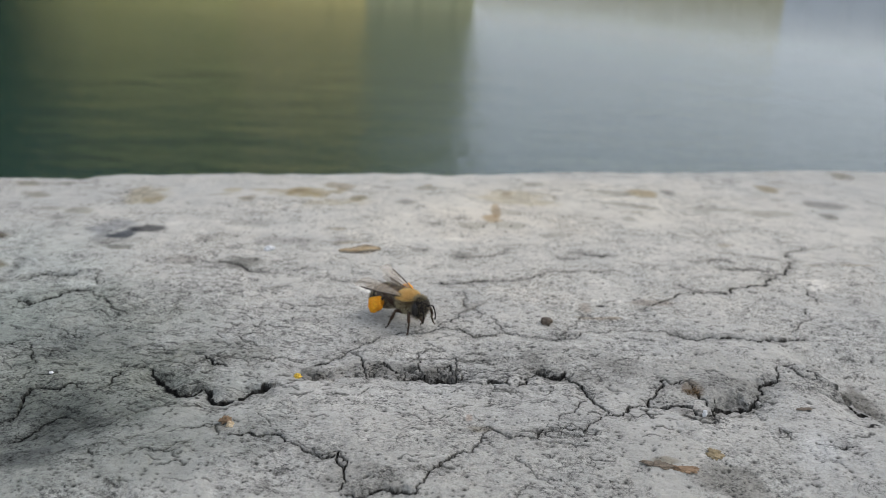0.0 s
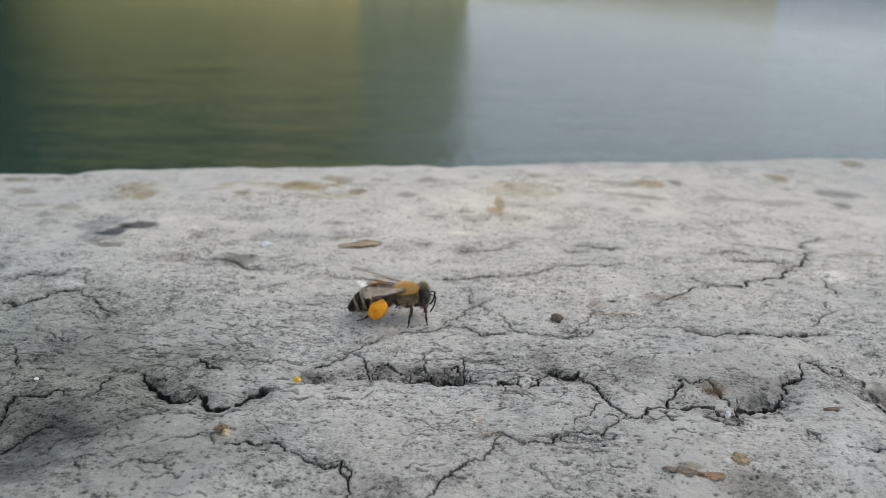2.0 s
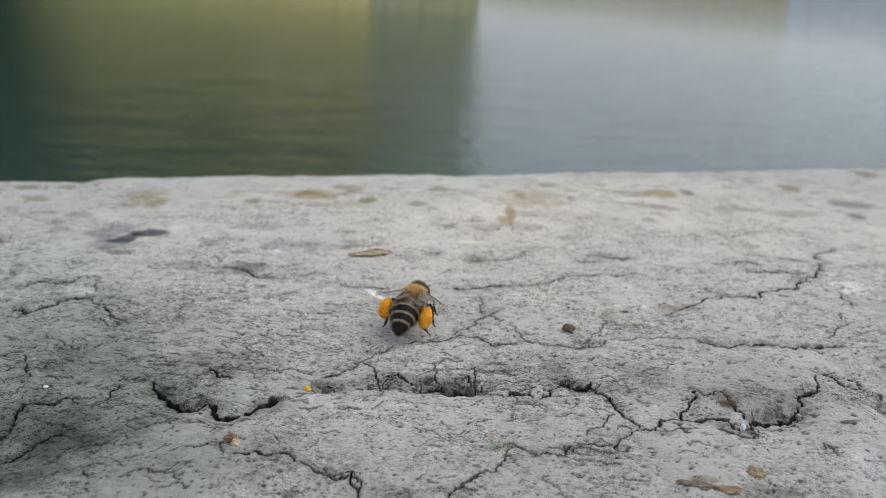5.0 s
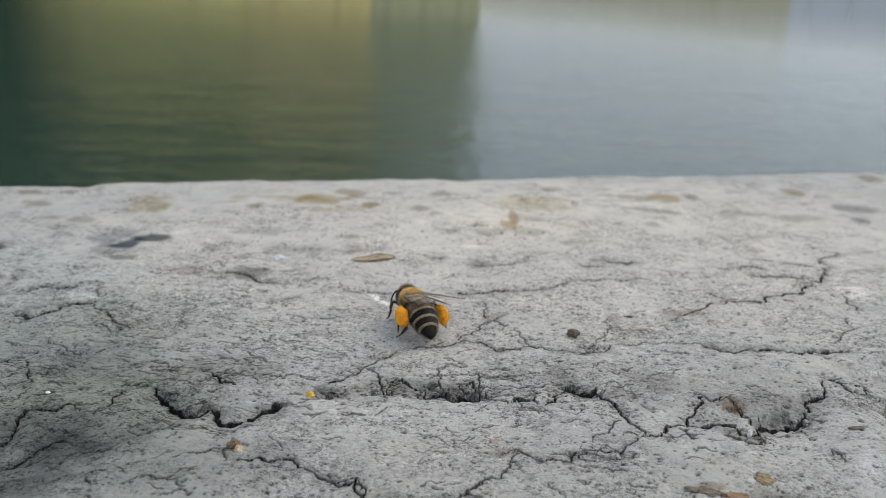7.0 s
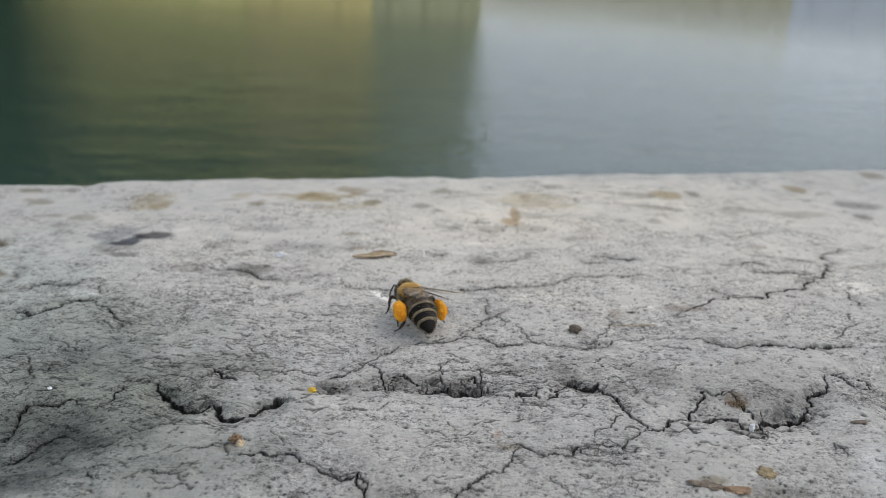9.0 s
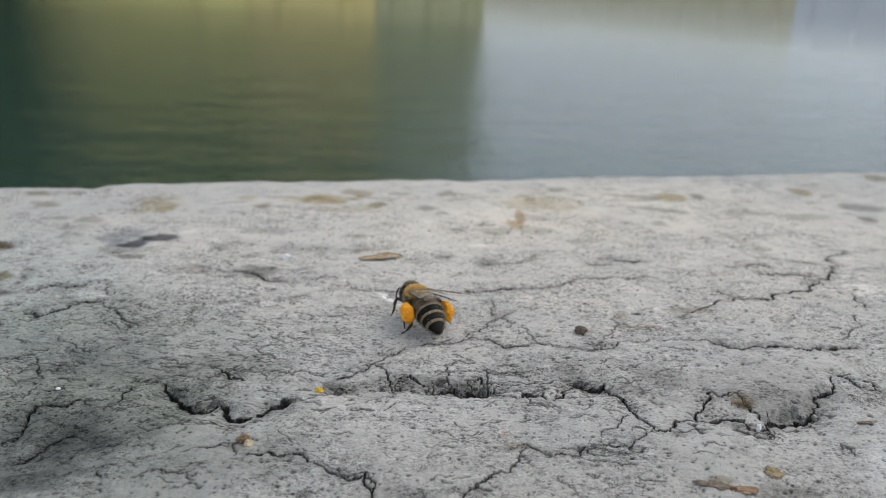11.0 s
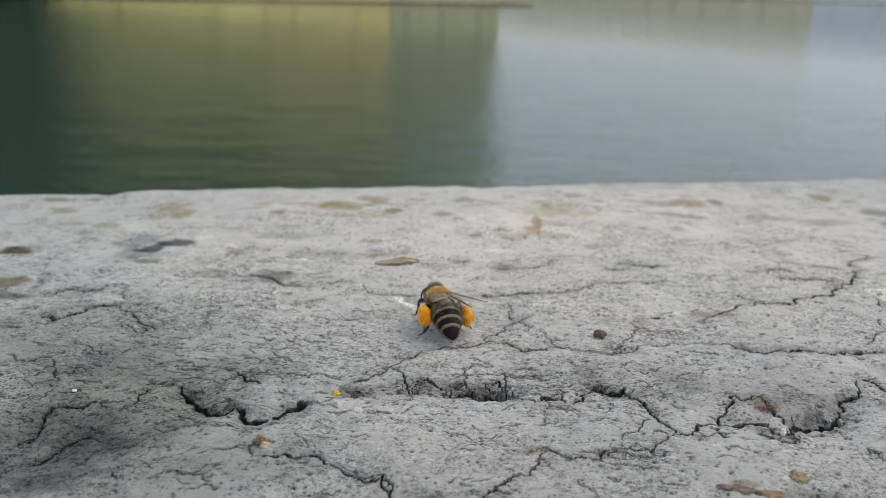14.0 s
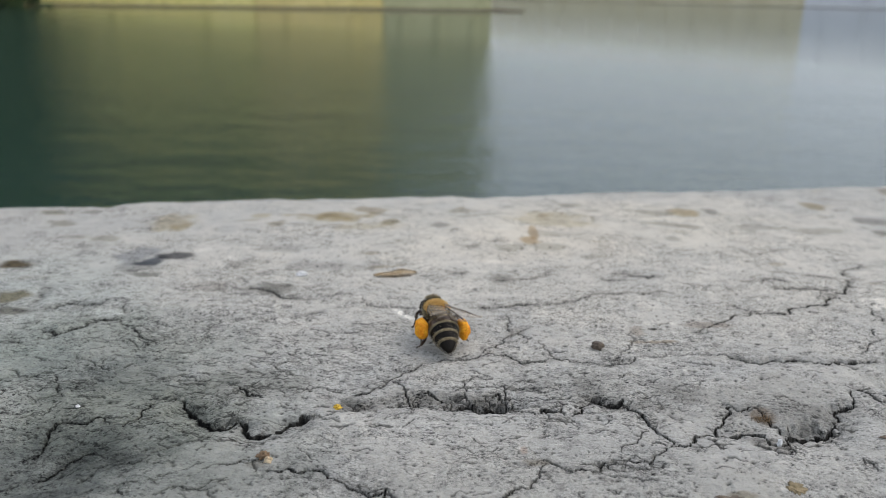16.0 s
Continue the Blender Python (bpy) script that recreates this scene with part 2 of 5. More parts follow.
DRY_LEAF = grained("dry_leaf", (0.42, 0.31, 0.17), (0.70, 0.58, 0.40), 500, 0.85, 0.5, 0.0002)
RUST = grained("rusty_flake", (0.16, 0.10, 0.055), (0.30, 0.20, 0.115), 600, 0.9, 0.5, 0.0002)
OCHRE_CRUMB = grained("ochre_crumb", (0.17, 0.13, 0.065), (0.30, 0.235, 0.13), 800, 0.9, 0.5, 0.0002)
YELLOW_CRUMB = grained("yellow_pollen_crumb", (0.55, 0.34, 0.03), (0.75, 0.5, 0.06), 1500, 0.8, 0.5, 0.0002)
BROWN_STONE = grained("brown_grit", (0.05, 0.04, 0.03), (0.17, 0.13, 0.09), 1200, 0.85, 0.6, 0.0002)
WHITE_GRIT = grained("white_grit", (0.6, 0.6, 0.58), (0.85, 0.85, 0.83), 900, 0.7, 0.4, 0.0002)
MOSS = hair_material("dry_moss", (0.09, 0.06, 0.03), (0.30, 0.20, 0.11))


# ---- mesh helpers ----
def part(name, bm, mat, parent=None, label="", smooth=True):
    """Links a bmesh as one mesh object, under a thing or under a part."""
    me = bpy.data.meshes.new(name)
    for f in bm.faces:
        f.smooth = smooth
    bm.to_mesh(me)
    bm.free()
    me.materials.append(mat)
    ob = new(name, me)
    if parent is not None:
        ob.parent = parent
    if label:
        tagged(ob, label=label)
    return ob


def empty(name, m, label, category, group="", kind=""):
    ob = new(name)
    ob.matrix_world = m
    return tagged(ob, label, category, group, kind)


def box_into(bm, lo, hi):
    r = bmesh.ops.create_cube(bm, size=1.0)
    mid = [(a + b) / 2 for a, b in zip(lo, hi)]
    for v in r["verts"]:
        v.co = Vector([mid[i] + v.co[i] * (hi[i] - lo[i]) for i in range(3)])


def box(lo, hi, bevel=0.0):
    bm = bmesh.new()
    box_into(bm, lo, hi)
    if bevel:
        bmesh.ops.bevel(bm, geom=bm.edges[:], offset=bevel, segments=2, affect="EDGES")
    return bm


def loft(sections, around=24, unit=MM, caps=True):
    """A skin over rings; each section: centre (x, y, z), axis direction, half width, half height."""
    bm = bmesh.new()
    rings = []
    for centre, axis, rw, rh in sections:
        axis = Vector(axis).normalized()
        side = Vector((0, 0, 1)).cross(axis)
        side = side.normalized() if side.length > 1e-4 else Vector((0, 1, 0))
        up = axis.cross(side)
        ring = []
        for k in range(around):
            a = 2 * math.pi * k / around
            ring.append(bm.verts.new((Vector(centre) + side * rw * math.cos(a) + up * rh * math.sin(a)) * unit))
        rings.append(ring)
    for r0, r1 in zip(rings, rings[1:]):
        for k in range(around):
            bm.faces.new((r0[k], r0[(k + 1) % around], r1[(k + 1) % around], r1[k]))
    if caps:
        bm.faces.new(rings[0][::-1])
        bm.faces.new(rings[-1])
    bmesh.ops.recalc_face_normals(bm, faces=bm.faces[:])
    return bm


def tube(points, radii, around=10, unit=MM):
    """A tapering limb through points, with rounded ends."""
    pts = [Vector(p) for p in points]
    sec = []
    for i, p in enumerate(pts):
        a = pts[min(i + 1, len(pts) - 1)] - pts[max(i - 1, 0)]
        sec.append((p, a, radii[i], radii[i]))
    first, last = (pts[0] - pts[1]).normalized(), (pts[-1] - pts[-2]).normalized()
    sec.insert(0, (pts[0] + first * radii[0] * 0.7, sec[0][1], radii[0] * 0.5, radii[0] * 0.5))
    sec.append((pts[-1] + last * radii[-1] * 0.7, sec[-1][1], radii[-1] * 0.5, radii[-1] * 0.5))
    return loft(sec, around, unit)


def lump(radii, seed, rough=0.15, freq=1.0, centre=(0, 0, 0), unit=MM, level=4):
    """An uneven rounded body in millimetres."""
    bm = bmesh.new()
    bmesh.ops.create_icosphere(bm, subdivisions=level, radius=1.0)
    off = Vector((seed * 3.1, seed * 1.7, seed * 0.9))
    for v in bm.verts:
        k = 1 + rough * noise.noise(v.co * freq + off) + rough * 0.45 * noise.noise(v.co * freq * 3.2 + off)
        v.co = Vector([(centre[i] + v.co[i] * radii[i] * k) * unit for i in range(3)])
    return bm


def hairs(points, length, width, seed, unit=MM, lean=(0, 0, 0), curl=0.35):
    """Fine hairs, each two crossing slim triangles; points: pairs of root and outward direction."""
    rng = random.Random(seed)
    bm = bmesh.new()
    lean = Vector(lean)
    for root, out in points:
        root, out = Vector(root), Vector(out).normalized()
        d = (out + lean + Vector((rng.uniform(-1, 1), rng.uniform(-1, 1), rng.uniform(-1, 1))) * curl).normalized()
        le = length * rng.uniform(0.55, 1.15)
        s = d.cross(Vector((rng.uniform(-1, 1), rng.uniform(-1, 1), rng.uniform(-1, 1)))).normalized() * width
        a, b = bm.verts.new((root - s) * unit), bm.verts.new((root + s) * unit)
        c = bm.verts.new((root + d * le * 0.6 + s * 0.6) * unit)
        e = bm.verts.new((root + d * le) * unit)
        f = bm.verts.new((root + d * le * 0.6 - s * 0.6) * unit)
        bm.faces.new((a, b, c, f))
        bm.faces.new((f, c, e))
    return bm


def ellipsoid_points(centre, radii, count, seed, keep=None):
    rng = random.Random(seed)
    pts = []
    while len(pts) < count:
        v = Vector((rng.gauss(0, 1), rng.gauss(0, 1), rng.gauss(0, 1)))
        if v.length < 1e-3:
            continue
        v.normalize()
        if keep and not keep(v):
            continue
        p = Vector([centre[i] + v[i] * radii[i] for i in range(3)])
        pts.append((p, Vector([v[i] / radii[i] for i in range(3)])))
    return pts


# ---- the stone ledge ----
CRACKS, STAIN_SHADES = [], []


def crack(half, depth, scarp, *way):
    """A crack: half width, depth, length of the broken slope on its far side, waypoints; all in mm."""
    CRACKS.append((half, depth, scarp, way))


def stain_shade(colour, x, y, half_x, half_y, turn, power):
    """A patch of stain and painted shade on the stone: tint, place and half sizes (mm), turn in radians, strength."""
    STAIN_SHADES.append((colour, x, y, half_x, half_y, turn, power))


crack(0.3, 1, 0.6, (-51.7, 81.4), (-51.2, 82.6), (-51.5, 84.4), (-51.5, 86.0), (-51.2, 87.3), (-49.7, 87.4), (-48.0, 87.1), (-47.5, 88.3), (-46.7, 88.6), (-45.3, 87.3))
crack(0.22, 0.8, 0.5, (-43.5, 86.9), (-43.4, 88.2), (-42.3, 89.0), (-42.0, 90.8), (-41.6, 92.5), (-40.5, 93.3), (-39.6, 94.1))
crack(0.5, 1.8, 2, (-38.6, 93.9), (-37.2, 92.1), (-35.6, 90.5), (-34.3, 89.1), (-33.3, 88.1), (-31.9, 88.6), (-30.0, 89.5))
crack(0.5, 1.9, 1.2, (-30.0, 89.3), (-29.0, 87.8), (-27.9, 86.5), (-26.8, 86.4), (-25.5, 87.2))
crack(0.52, 1.7, 1, (-25.5, 87.2), (-24.5, 88.4), (-23.3, 90.2), (-21.8, 90.8))
crack(0.14, 0.4, 0, (-21.8, 90.8), (-20.3, 90.7), (-18.7, 91.7), (-17.4, 92.1), (-16.4, 92.8))
crack(0.3, 0.9, 0.5, (-32.9, 97.9), (-32.0, 96.8), (-30.9, 95.6), (-30.0, 95.5), (-28.7, 94.9))
crack(0.15, 0.4, 0.4, (-38.1, 95.3), (-36.3, 96.7), (-34.9, 98.1), (-32.9, 97.9))
crack(0.16, 0.4, 0.4, (-40.7, 98.2), (-38.2, 98.0), (-36.8, 97.3))
crack(0.14, 0.4, 0.3, (-25.9, 95.1), (-24.3, 96.2))
crack(0.16, 0.5, 0.4, (-23.0, 96.9), (-21.0, 98.2), (-18.7, 97.9))
crack(0.2, 0.6, 0.4, (-17.0, 97.0), (-15.5, 97.4), (-14.8, 98.9), (-13.6, 99.3), (-12.9, 101.8))
crack(0.23, 0.85, 0.4, (-12.9, 101.8), (-11.5, 103.3), (-9.7, 104.7), (-8.7, 106.6), (-6.3, 107.7), (-4.3, 108.1), (-2.3, 108.6), (-0.7, 109.9), (0.5, 110.6))
crack(0.26, 0.95, 0.4, (0.5, 110.6), (2.6, 110.6), (3.9, 109.8), (5.0, 108.4), (5.7, 107.5), (7.4, 108.4), (9.1, 109.3), (9.9, 109.4))
crack(0.27, 0.95, 0.4, (9.9, 109.4), (11.9, 109.0), (13.8, 108.3), (15.8, 108.1), (17.8, 107.9), (19.5, 108.4), (21.7, 109.9))
crack(0.15, 0.5, 0.3, (21.7, 109.9), (24.5, 111.7), (27.2, 112.7), (30.5, 112.8), (33.3, 112.3), (35.5, 111.2))
crack(0.26, 0.9, 0.9, (35.5, 111.2), (37.8, 110.7), (39.9, 110.5), (42.2, 111.6), (44.2, 111.6), (46.2, 111.5), (48.1, 111.1))
crack(0.34, 1.1, 0.8, (48.1, 111.1), (51.7, 111.8), (54.6, 112.0), (57.5, 112.3))
crack(0.2, 0.6, 0, (-0.2, 110.7), (0.7, 112.4), (2.0, 114.1), (3.1, 116.5), (3.9, 117.6), (4.8, 118.8), (5.8, 119.9), (7.2, 121.4))
crack(0.16, 0.5, 0, (4.5, 119.4), (3.9, 122.0), (3.8, 125.0))
crack(0.2, 0.6, 0, (5.0, 118.8), (5.9, 118.2), (6.7, 116.6))
crack(0.16, 0.4, 0, (3.1, 116.7), (4.6, 117.5), (5.5, 118.6))
crack(0.12, 0.4, 0, (56.8, 115.1), (58.1, 117.2), (59.7, 119.0), (61.4, 119.8))
crack(0.14, 0.4, 0, (8.4, 115.9), (9.1, 114.0), (9.6, 111.7), (9.9, 109.4))
crack(0.13, 0.4, 0, (19.9, 111.3), (21.0, 113.3), (22.4, 116.5), (23.1, 118.0), (23.2, 121.2))
crack(0.14, 0.3, 0.3, (23.1, 118.0), (24.6, 117.1), (27.1, 116.3), (29.5, 115.9))
crack(0.22, 0.9, 0, (-12.8, 101.5), (-10.9, 100.0), (-10.2, 98.0), (-9.8, 96.2), (-9.8, 94.4))
crack(0.13, 0.5, 0, (-9.1, 98.1), (-8.4, 94.8), (-8.0, 94.1))
crack(0.28, 1, 0.3, (-8.4, 98.8), (-6.9, 98.3), (-5.7, 97.3), (-4.2, 96.7), (-3.9, 94.5))
crack(0.18, 0.7, 1.2, (-12.4, 94.5), (-10.6, 94.4), (-8.0, 94.4), (-5.2, 94.4), (-3.4, 95.0))
crack(0.5, 1.8, 0.8, (-3.4, 95.0), (-2.5, 95.8), (-1.6, 95.9))
crack(0.42, 1.6, 1.2, (-1.6, 95.7), (-0.1, 95.5), (1.3, 96.0), (2.8, 95.8))
crack(0.14, 0.5, 0, (-3.0, 101.6), (-2.6, 99.2), (-2.1, 96.1))
crack(0.16, 0.6, 0, (2.5, 101.2), (2.6, 98.5), (2.8, 95.8))
crack(0.3, 1.2, 0, (1.0, 98.4), (1.9, 99.1), (2.2, 97.2))
crack(0.13, 0.4, 0.3, (-3.9, 99.2), (-2.1, 100.3), (0.2, 101.0), (2.5, 101.2))
crack(0.14, 0.4, 0.3, (2.8, 100.4), (5.8, 100.2), (8.4, 99.6))
crack(0.24, 0.9, 0.6, (3.0, 95.8), (3.6, 94.0), (4.5, 93.3), (6.2, 93.0))
crack(0.42, 1.4, 0.4, (6.6, 93.2), (7.2, 94.5), (8.1, 94.5), (9.3, 93.7))
crack(0.25, 0.9, 0, (9.7, 95.2), (9.9, 93.2))
crack(0.3, 1.1, 1.6, (10.9, 93.3), (11.7, 94.3), (12.2, 96.1), (13.0, 96.7), (14.0, 97.5))
crack(0.55, 1.8, 0.9, (14.1, 98.3), (15.0, 98.0), (15.8, 96.9), (16.7, 97.0), (17.9, 97.7))
crack(0.33, 1.3, 0.7, (17.8, 97.4), (18.6, 95.4), (19.5, 94.0), (20.2, 92.2), (20.8, 90.9), (21.7, 89.0), (22.3, 87.6))
crack(0.22, 0.8, 0, (22.3, 87.2), (23.3, 87.0), (24.1, 87.1))
crack(0.15, 0.5, 0.3, (15.8, 86.1), (17.3, 87.0), (18.6, 88.8), (19.9, 90.5))
crack(0.13, 0.4, 0, (19.7, 87.6), (21.3, 87.2))
crack(0.2, 0.7, 0.4, (22.3, 87.2), (20.6, 85.5), (19.2, 84.5), (18.4, 82.9), (17.3, 83.0), (16.1, 83.5), (15.1, 83.3), (13.7, 82.7), (12.8, 82.1), (12.2, 80.6))
crack(0.24, 0.8, 0.6, (12.2, 80.6), (11.3, 80.7), (9.9, 80.7), (9.5, 80.1), (8.8, 80.6), (7.9, 81.4), (7.0, 82.4), (6.1, 82.6), (5.1, 82.0))
crack(0.15, 0.5, 0, (7.0, 81.8), (6.0, 80.9), (5.6, 79.5), (5.2, 77.9), (4.9, 76.3), (3.7, 76.4), (2.9, 76.2), (2.6, 75.0), (1.6, 74.3), (1.0, 73.3))
crack(0.14, 0.4, 0.4, (12.5, 80.6), (13.4, 79.9), (14.9, 79.7), (16.5, 79.8), (17.9, 79.2))
crack(0.3, 1.1, 0.3, (24.1, 87.1), (24.7, 88.3), (25.9, 89.8), (26.7, 90.1), (28.5, 89.8))
crack(0.18, 0.6, 0, (24.7, 88.0), (25.3, 87.3), (25.9, 87.1))
crack(0.3, 1.2, 0, (28.5, 89.8), (29.3, 92.6), (30.0, 94.0), (30.8, 96.4))
crack(0.24, 0.8, 0.5, (30.8, 96.2), (31.8, 96.2), (32.5, 95.6), (34.0, 96.5))
crack(0.55, 1.9, 0.4, (28.6, 90.1), (30.0, 90.0), (32.1, 90.1), (33.6, 90.0))
crack(0.22, 0.8, 0, (34.3, 96.2), (35.0, 94.8), (35.2, 92.1), (35.8, 90.8))
crack(0.4, 1.3, 0, (33.5, 89.7), (34.0, 87.7), (35.0, 87.6), (36.4, 89.6), (37.0, 91.8))
crack(0.5, 1.8, 3.2, (36.8, 90.8), (38.6, 91.0), (40.5, 91.6), (42.7, 92.7))
crack(0.4, 1.4, 2, (42.7, 92.7), (44.3, 94.6), (46.3, 97.5), (47.3, 97.6))
crack(0.25, 0.9, 0, (48.8, 101.7), (48.1, 99.6), (47.5, 97.8))
crack(0.3, 1.1, 0.4, (48.6, 103.1), (49.7, 102.6), (50.5, 102.7), (51.0, 101.1), (51.3, 99.3), (52.1, 98.2), (52.8, 98.1))
crack(0.22, 0.8, 0, (53.7, 101.7), (53.7, 100.1), (53.1, 98.1))
crack(0.2, 0.8, 1, (53.7, 100.1), (54.9, 100.2), (55.3, 98.7), (55.5, 98.0))
crack(0.45, 4, 5, (56.4, 97.7), (56.9, 95.4), (57.0, 93.1), (58.6, 93.2), (60.0, 92.6))
crack(0.25, 0.8, 0.3, (53.4, 89.2), (54.4, 89.0), (56.7, 89.2), (58.2, 90.0))
crack(0.25, 0.8, 0.3, (48.7, 81.6), (49.6, 81.4), (51.3, 82.1))
crack(0.18, 0.5, 0, (43.2, 85.3), (43.9, 84.3), (43.6, 82.7))
crack(0.27, 0.9, 0.4, (-23.9, 78.1), (-23.0, 78.2), (-21.9, 78.8), (-20.2, 78.3), (-18.8, 79.0), (-17.9, 78.6), (-17.1, 77.2), (-15.9, 76.7))
crack(0.2, 0.7, 0.3, (-15.9, 76.7), (-14.8, 75.7), (-13.5, 75.0), (-11.9, 74.3), (-10.8, 74.9), (-10.0, 74.5), (-9.6, 72.2))
crack(0.17, 0.5, 0.6, (-38.4, 80.4), (-37.0, 81.7), (-35.6, 83.1), (-34.2, 83.7), (-33.3, 83.9), (-32.3, 85.0))
crack(0.17, 0.5, 0.4, (-31.3, 84.8), (-29.0, 84.9), (-27.1, 83.9))
crack(0.22, 0.6, 0.4, (-29.3, 78.7), (-28.4, 78.7), (-27.4, 79.6), (-26.0, 80.1), (-25.2, 80.5))
crack(0.3, 0.7, 1.5, (-49.6, 77.5), (-48.5, 78.5), (-47.5, 79.6), (-46.7, 81.2), (-45.0, 82.2))
crack(0.14, 0.4, 0, (-39.6, 78.6), (-38.1, 78.9), (-37.8, 79.6))
crack(0.2, 0.5, 0.3, (-32.8, 74.1), (-31.2, 73.7), (-29.8, 73.7), (-28.7, 74.0))
crack(0.22, 0.7, 0.2, (-12.4, 74.7), (-10.6, 75.5), (-9.9, 73.3), (-9.4, 71.2), (-9.5, 69.4))
crack(0.35, 1, 1, (-8.9, 68.4), (-6.5, 68.4), (-4.2, 69.1), (-2.4, 68.7), (-1.4, 68.0))
crack(0.18, 0.6, 0, (-1.4, 68.0), (-0.6, 69.9), (-0.3, 71.4), (0.8, 73.1), (2.0, 74.5), (2.9, 76.0))
crack(0.32, 1, 0.8, (-71.7, 122.2), (-70.0, 123.4), (-69.3, 124.7), (-67.8, 125.3), (-65.3, 125.1), (-63.1, 125.3))
crack(0.35, 1, 1.4, (-66.9, 113.1), (-64.9, 112.5), (-63.7, 113.5), (-62.7, 115.1), (-62.0, 117.1), (-60.8, 118.4), (-58.9, 119.0), (-57.2, 119.0))
crack(0.2, 0.6, 0, (-57.0, 118.3), (-55.2, 116.3), (-53.4, 114.5), (-51.8, 112.8), (-49.8, 110.9), (-48.2, 110.1))
crack(0.2, 0.5, 0, (-59.1, 124.0), (-57.8, 121.7), (-57.1, 122.8))
crack(0.35, 0.8, 1.5, (-74.4, 122.9), (-74.4, 125.4), (-74.8, 128.0), (-75.4, 132.0))
crack(0.16, 0.4, 0.3, (-57.7, 104.8), (-55.9, 103.7), (-54.4, 102.9), (-52.7, 101.8), (-51.3, 100.9))
crack(0.2, 0.5, 0, (-58.0, 99.1), (-55.9, 96.1), (-54.0, 93.2))
crack(0.18, 0.5, 0.3, (-60.8, 98.1), (-59.4, 98.2))
crack(0.2, 0.5, 0, (-52.2, 90.0), (-50.6, 90.3), (-50.0, 90.6))
crack(0.14, 0.4, 0.2, (-30.0, 105.5), (-27.4, 106.1), (-25.1, 106.9), (-23.8, 108.1), (-22.6, 108.4))
crack(0.2, 0.5, 0.2, (-20.5, 129.9), (-19.3, 128.2), (-17.9, 127.9), (-15.9, 127.3), (-14.1, 127.3), (-11.7, 127.5))
crack(0.3, 0.7, 1.2, (-41.1, 135.0), (-39.2, 135.2), (-36.3, 133.5), (-33.3, 131.2), (-31.2, 130.6))
crack(0.22, 0.4, 0.8, (-31.2, 130.6), (-28.5, 131.4), (-25.8, 132.8), (-22.5, 133.1))
crack(0.42, 0.8, 0.5, (-0.5, 129.5), (1.8, 129.2), (4.2, 130.0), (6.6, 130.7), (9.0, 130.7))
crack(0.26, 0.6, 0.4, (9.0, 130.7), (12.9, 131.4), (15.8, 132.2), (17.4, 134.0), (18.6, 135.2))
crack(0.22, 0.4, 0.4, (18.6, 135.4), (24.2, 136.6), (28.2, 137.3), (33.3, 137.8))
crack(0.4, 0.8, 0.5, (27.7, 137.0), (29.4, 137.4))
crack(0.3, 0.45, 0.4, (5.0, 142.5), (8.1, 143.4), (10.3, 145.2), (12.5, 146.4))
crack(0.3, 0.4, 0.3, (2.2, 142.2), (4.0, 142.4))
crack(0.4, 0.7, 0.4, (24.9, 148.4), (27.0, 148.1), (28.9, 147.0), (33.0, 146.6))
crack(0.4, 0.6, 0.4, (21.8, 145.0), (24.8, 144.1), (26.3, 144.9))
crack(0.35, 0.5, 0.5, (32.9, 121.1), (35.0, 122.4), (37.3, 124.4), (39.5, 125.8), (42.0, 128.2))
crack(0.3, 0.8, 0.6, (42.0, 128.2), (44.2, 129.4), (46.6, 129.6), (49.3, 129.2), (51.1, 130.3), (53.3, 132.6))
crack(0.34, 0.8, 0.5, (53.3, 132.6), (55.5, 133.6), (57.5, 133.8), (59.5, 136.3), (62.1, 139.3))
crack(0.38, 0.9, 0.5, (52.3, 141.3), (55.0, 141.9), (57.7, 142.2), (59.7, 142.1), (60.9, 141.4), (62.4, 141.3))
crack(0.3, 0.6, 0, (62.1, 139.3), (65.2, 141.9), (66.8, 144.0), (67.8, 147.1), (69.3, 148.8))
crack(0.5, 1.2, 0, (69.4, 152.9), (68.7, 149.7), (69.3, 148.8))
crack(0.32, 0.5, 0.4, (70.0, 153.6), (73.0, 155.6), (75.0, 156.9))
crack(0.2, 0.25, 0.3, (75.9, 157.3), (80.5, 158.9), (85.4, 160.2))
crack(0.35, 0.6, 0.4, (51.8, 146.2), (54.2, 147.1), (55.8, 145.8))
crack(0.3, 0.5, 0.4, (47.3, 145.1), (49.4, 145.1))
crack(0.3, 0.5, 0.3, (42.4, 133.2), (43.9, 131.6), (45.3, 130.0))
crack(0.4, 0.6, 0.4, (54.7, 151.9), (57.3, 151.5), (58.8, 150.7))
crack(0.35, 0.5, 0.3, (60.8, 149.4), (62.8, 149.0), (65.8, 147.2))
crack(0.25, 0.6, 0, (65.5, 133.3), (65.0, 130.1), (65.4, 127.7))
crack(0.2, 0.5, 0, (61.9, 123.9), (61.1, 120.6))
crack(0.35, 0.8, 0, (26.1, 122.2), (27.3, 122.1))
crack(0.25, 0.8, 0.5, (-71.3, 109.4), (-69.7, 109.5), (-68.0, 109.3))
crack(0.2, 0.5, 0.5, (-64.0, 96.6), (-62.4, 97.7), (-60.6, 98.0), (-59.9, 98.9))
crack(0.25, 0.7, 0.3, (-52.7, 80.7), (-51.3, 81.1), (-51.3, 83.0), (-51.9, 85.5), (-51.9, 86.8), (-51.1, 87.3))

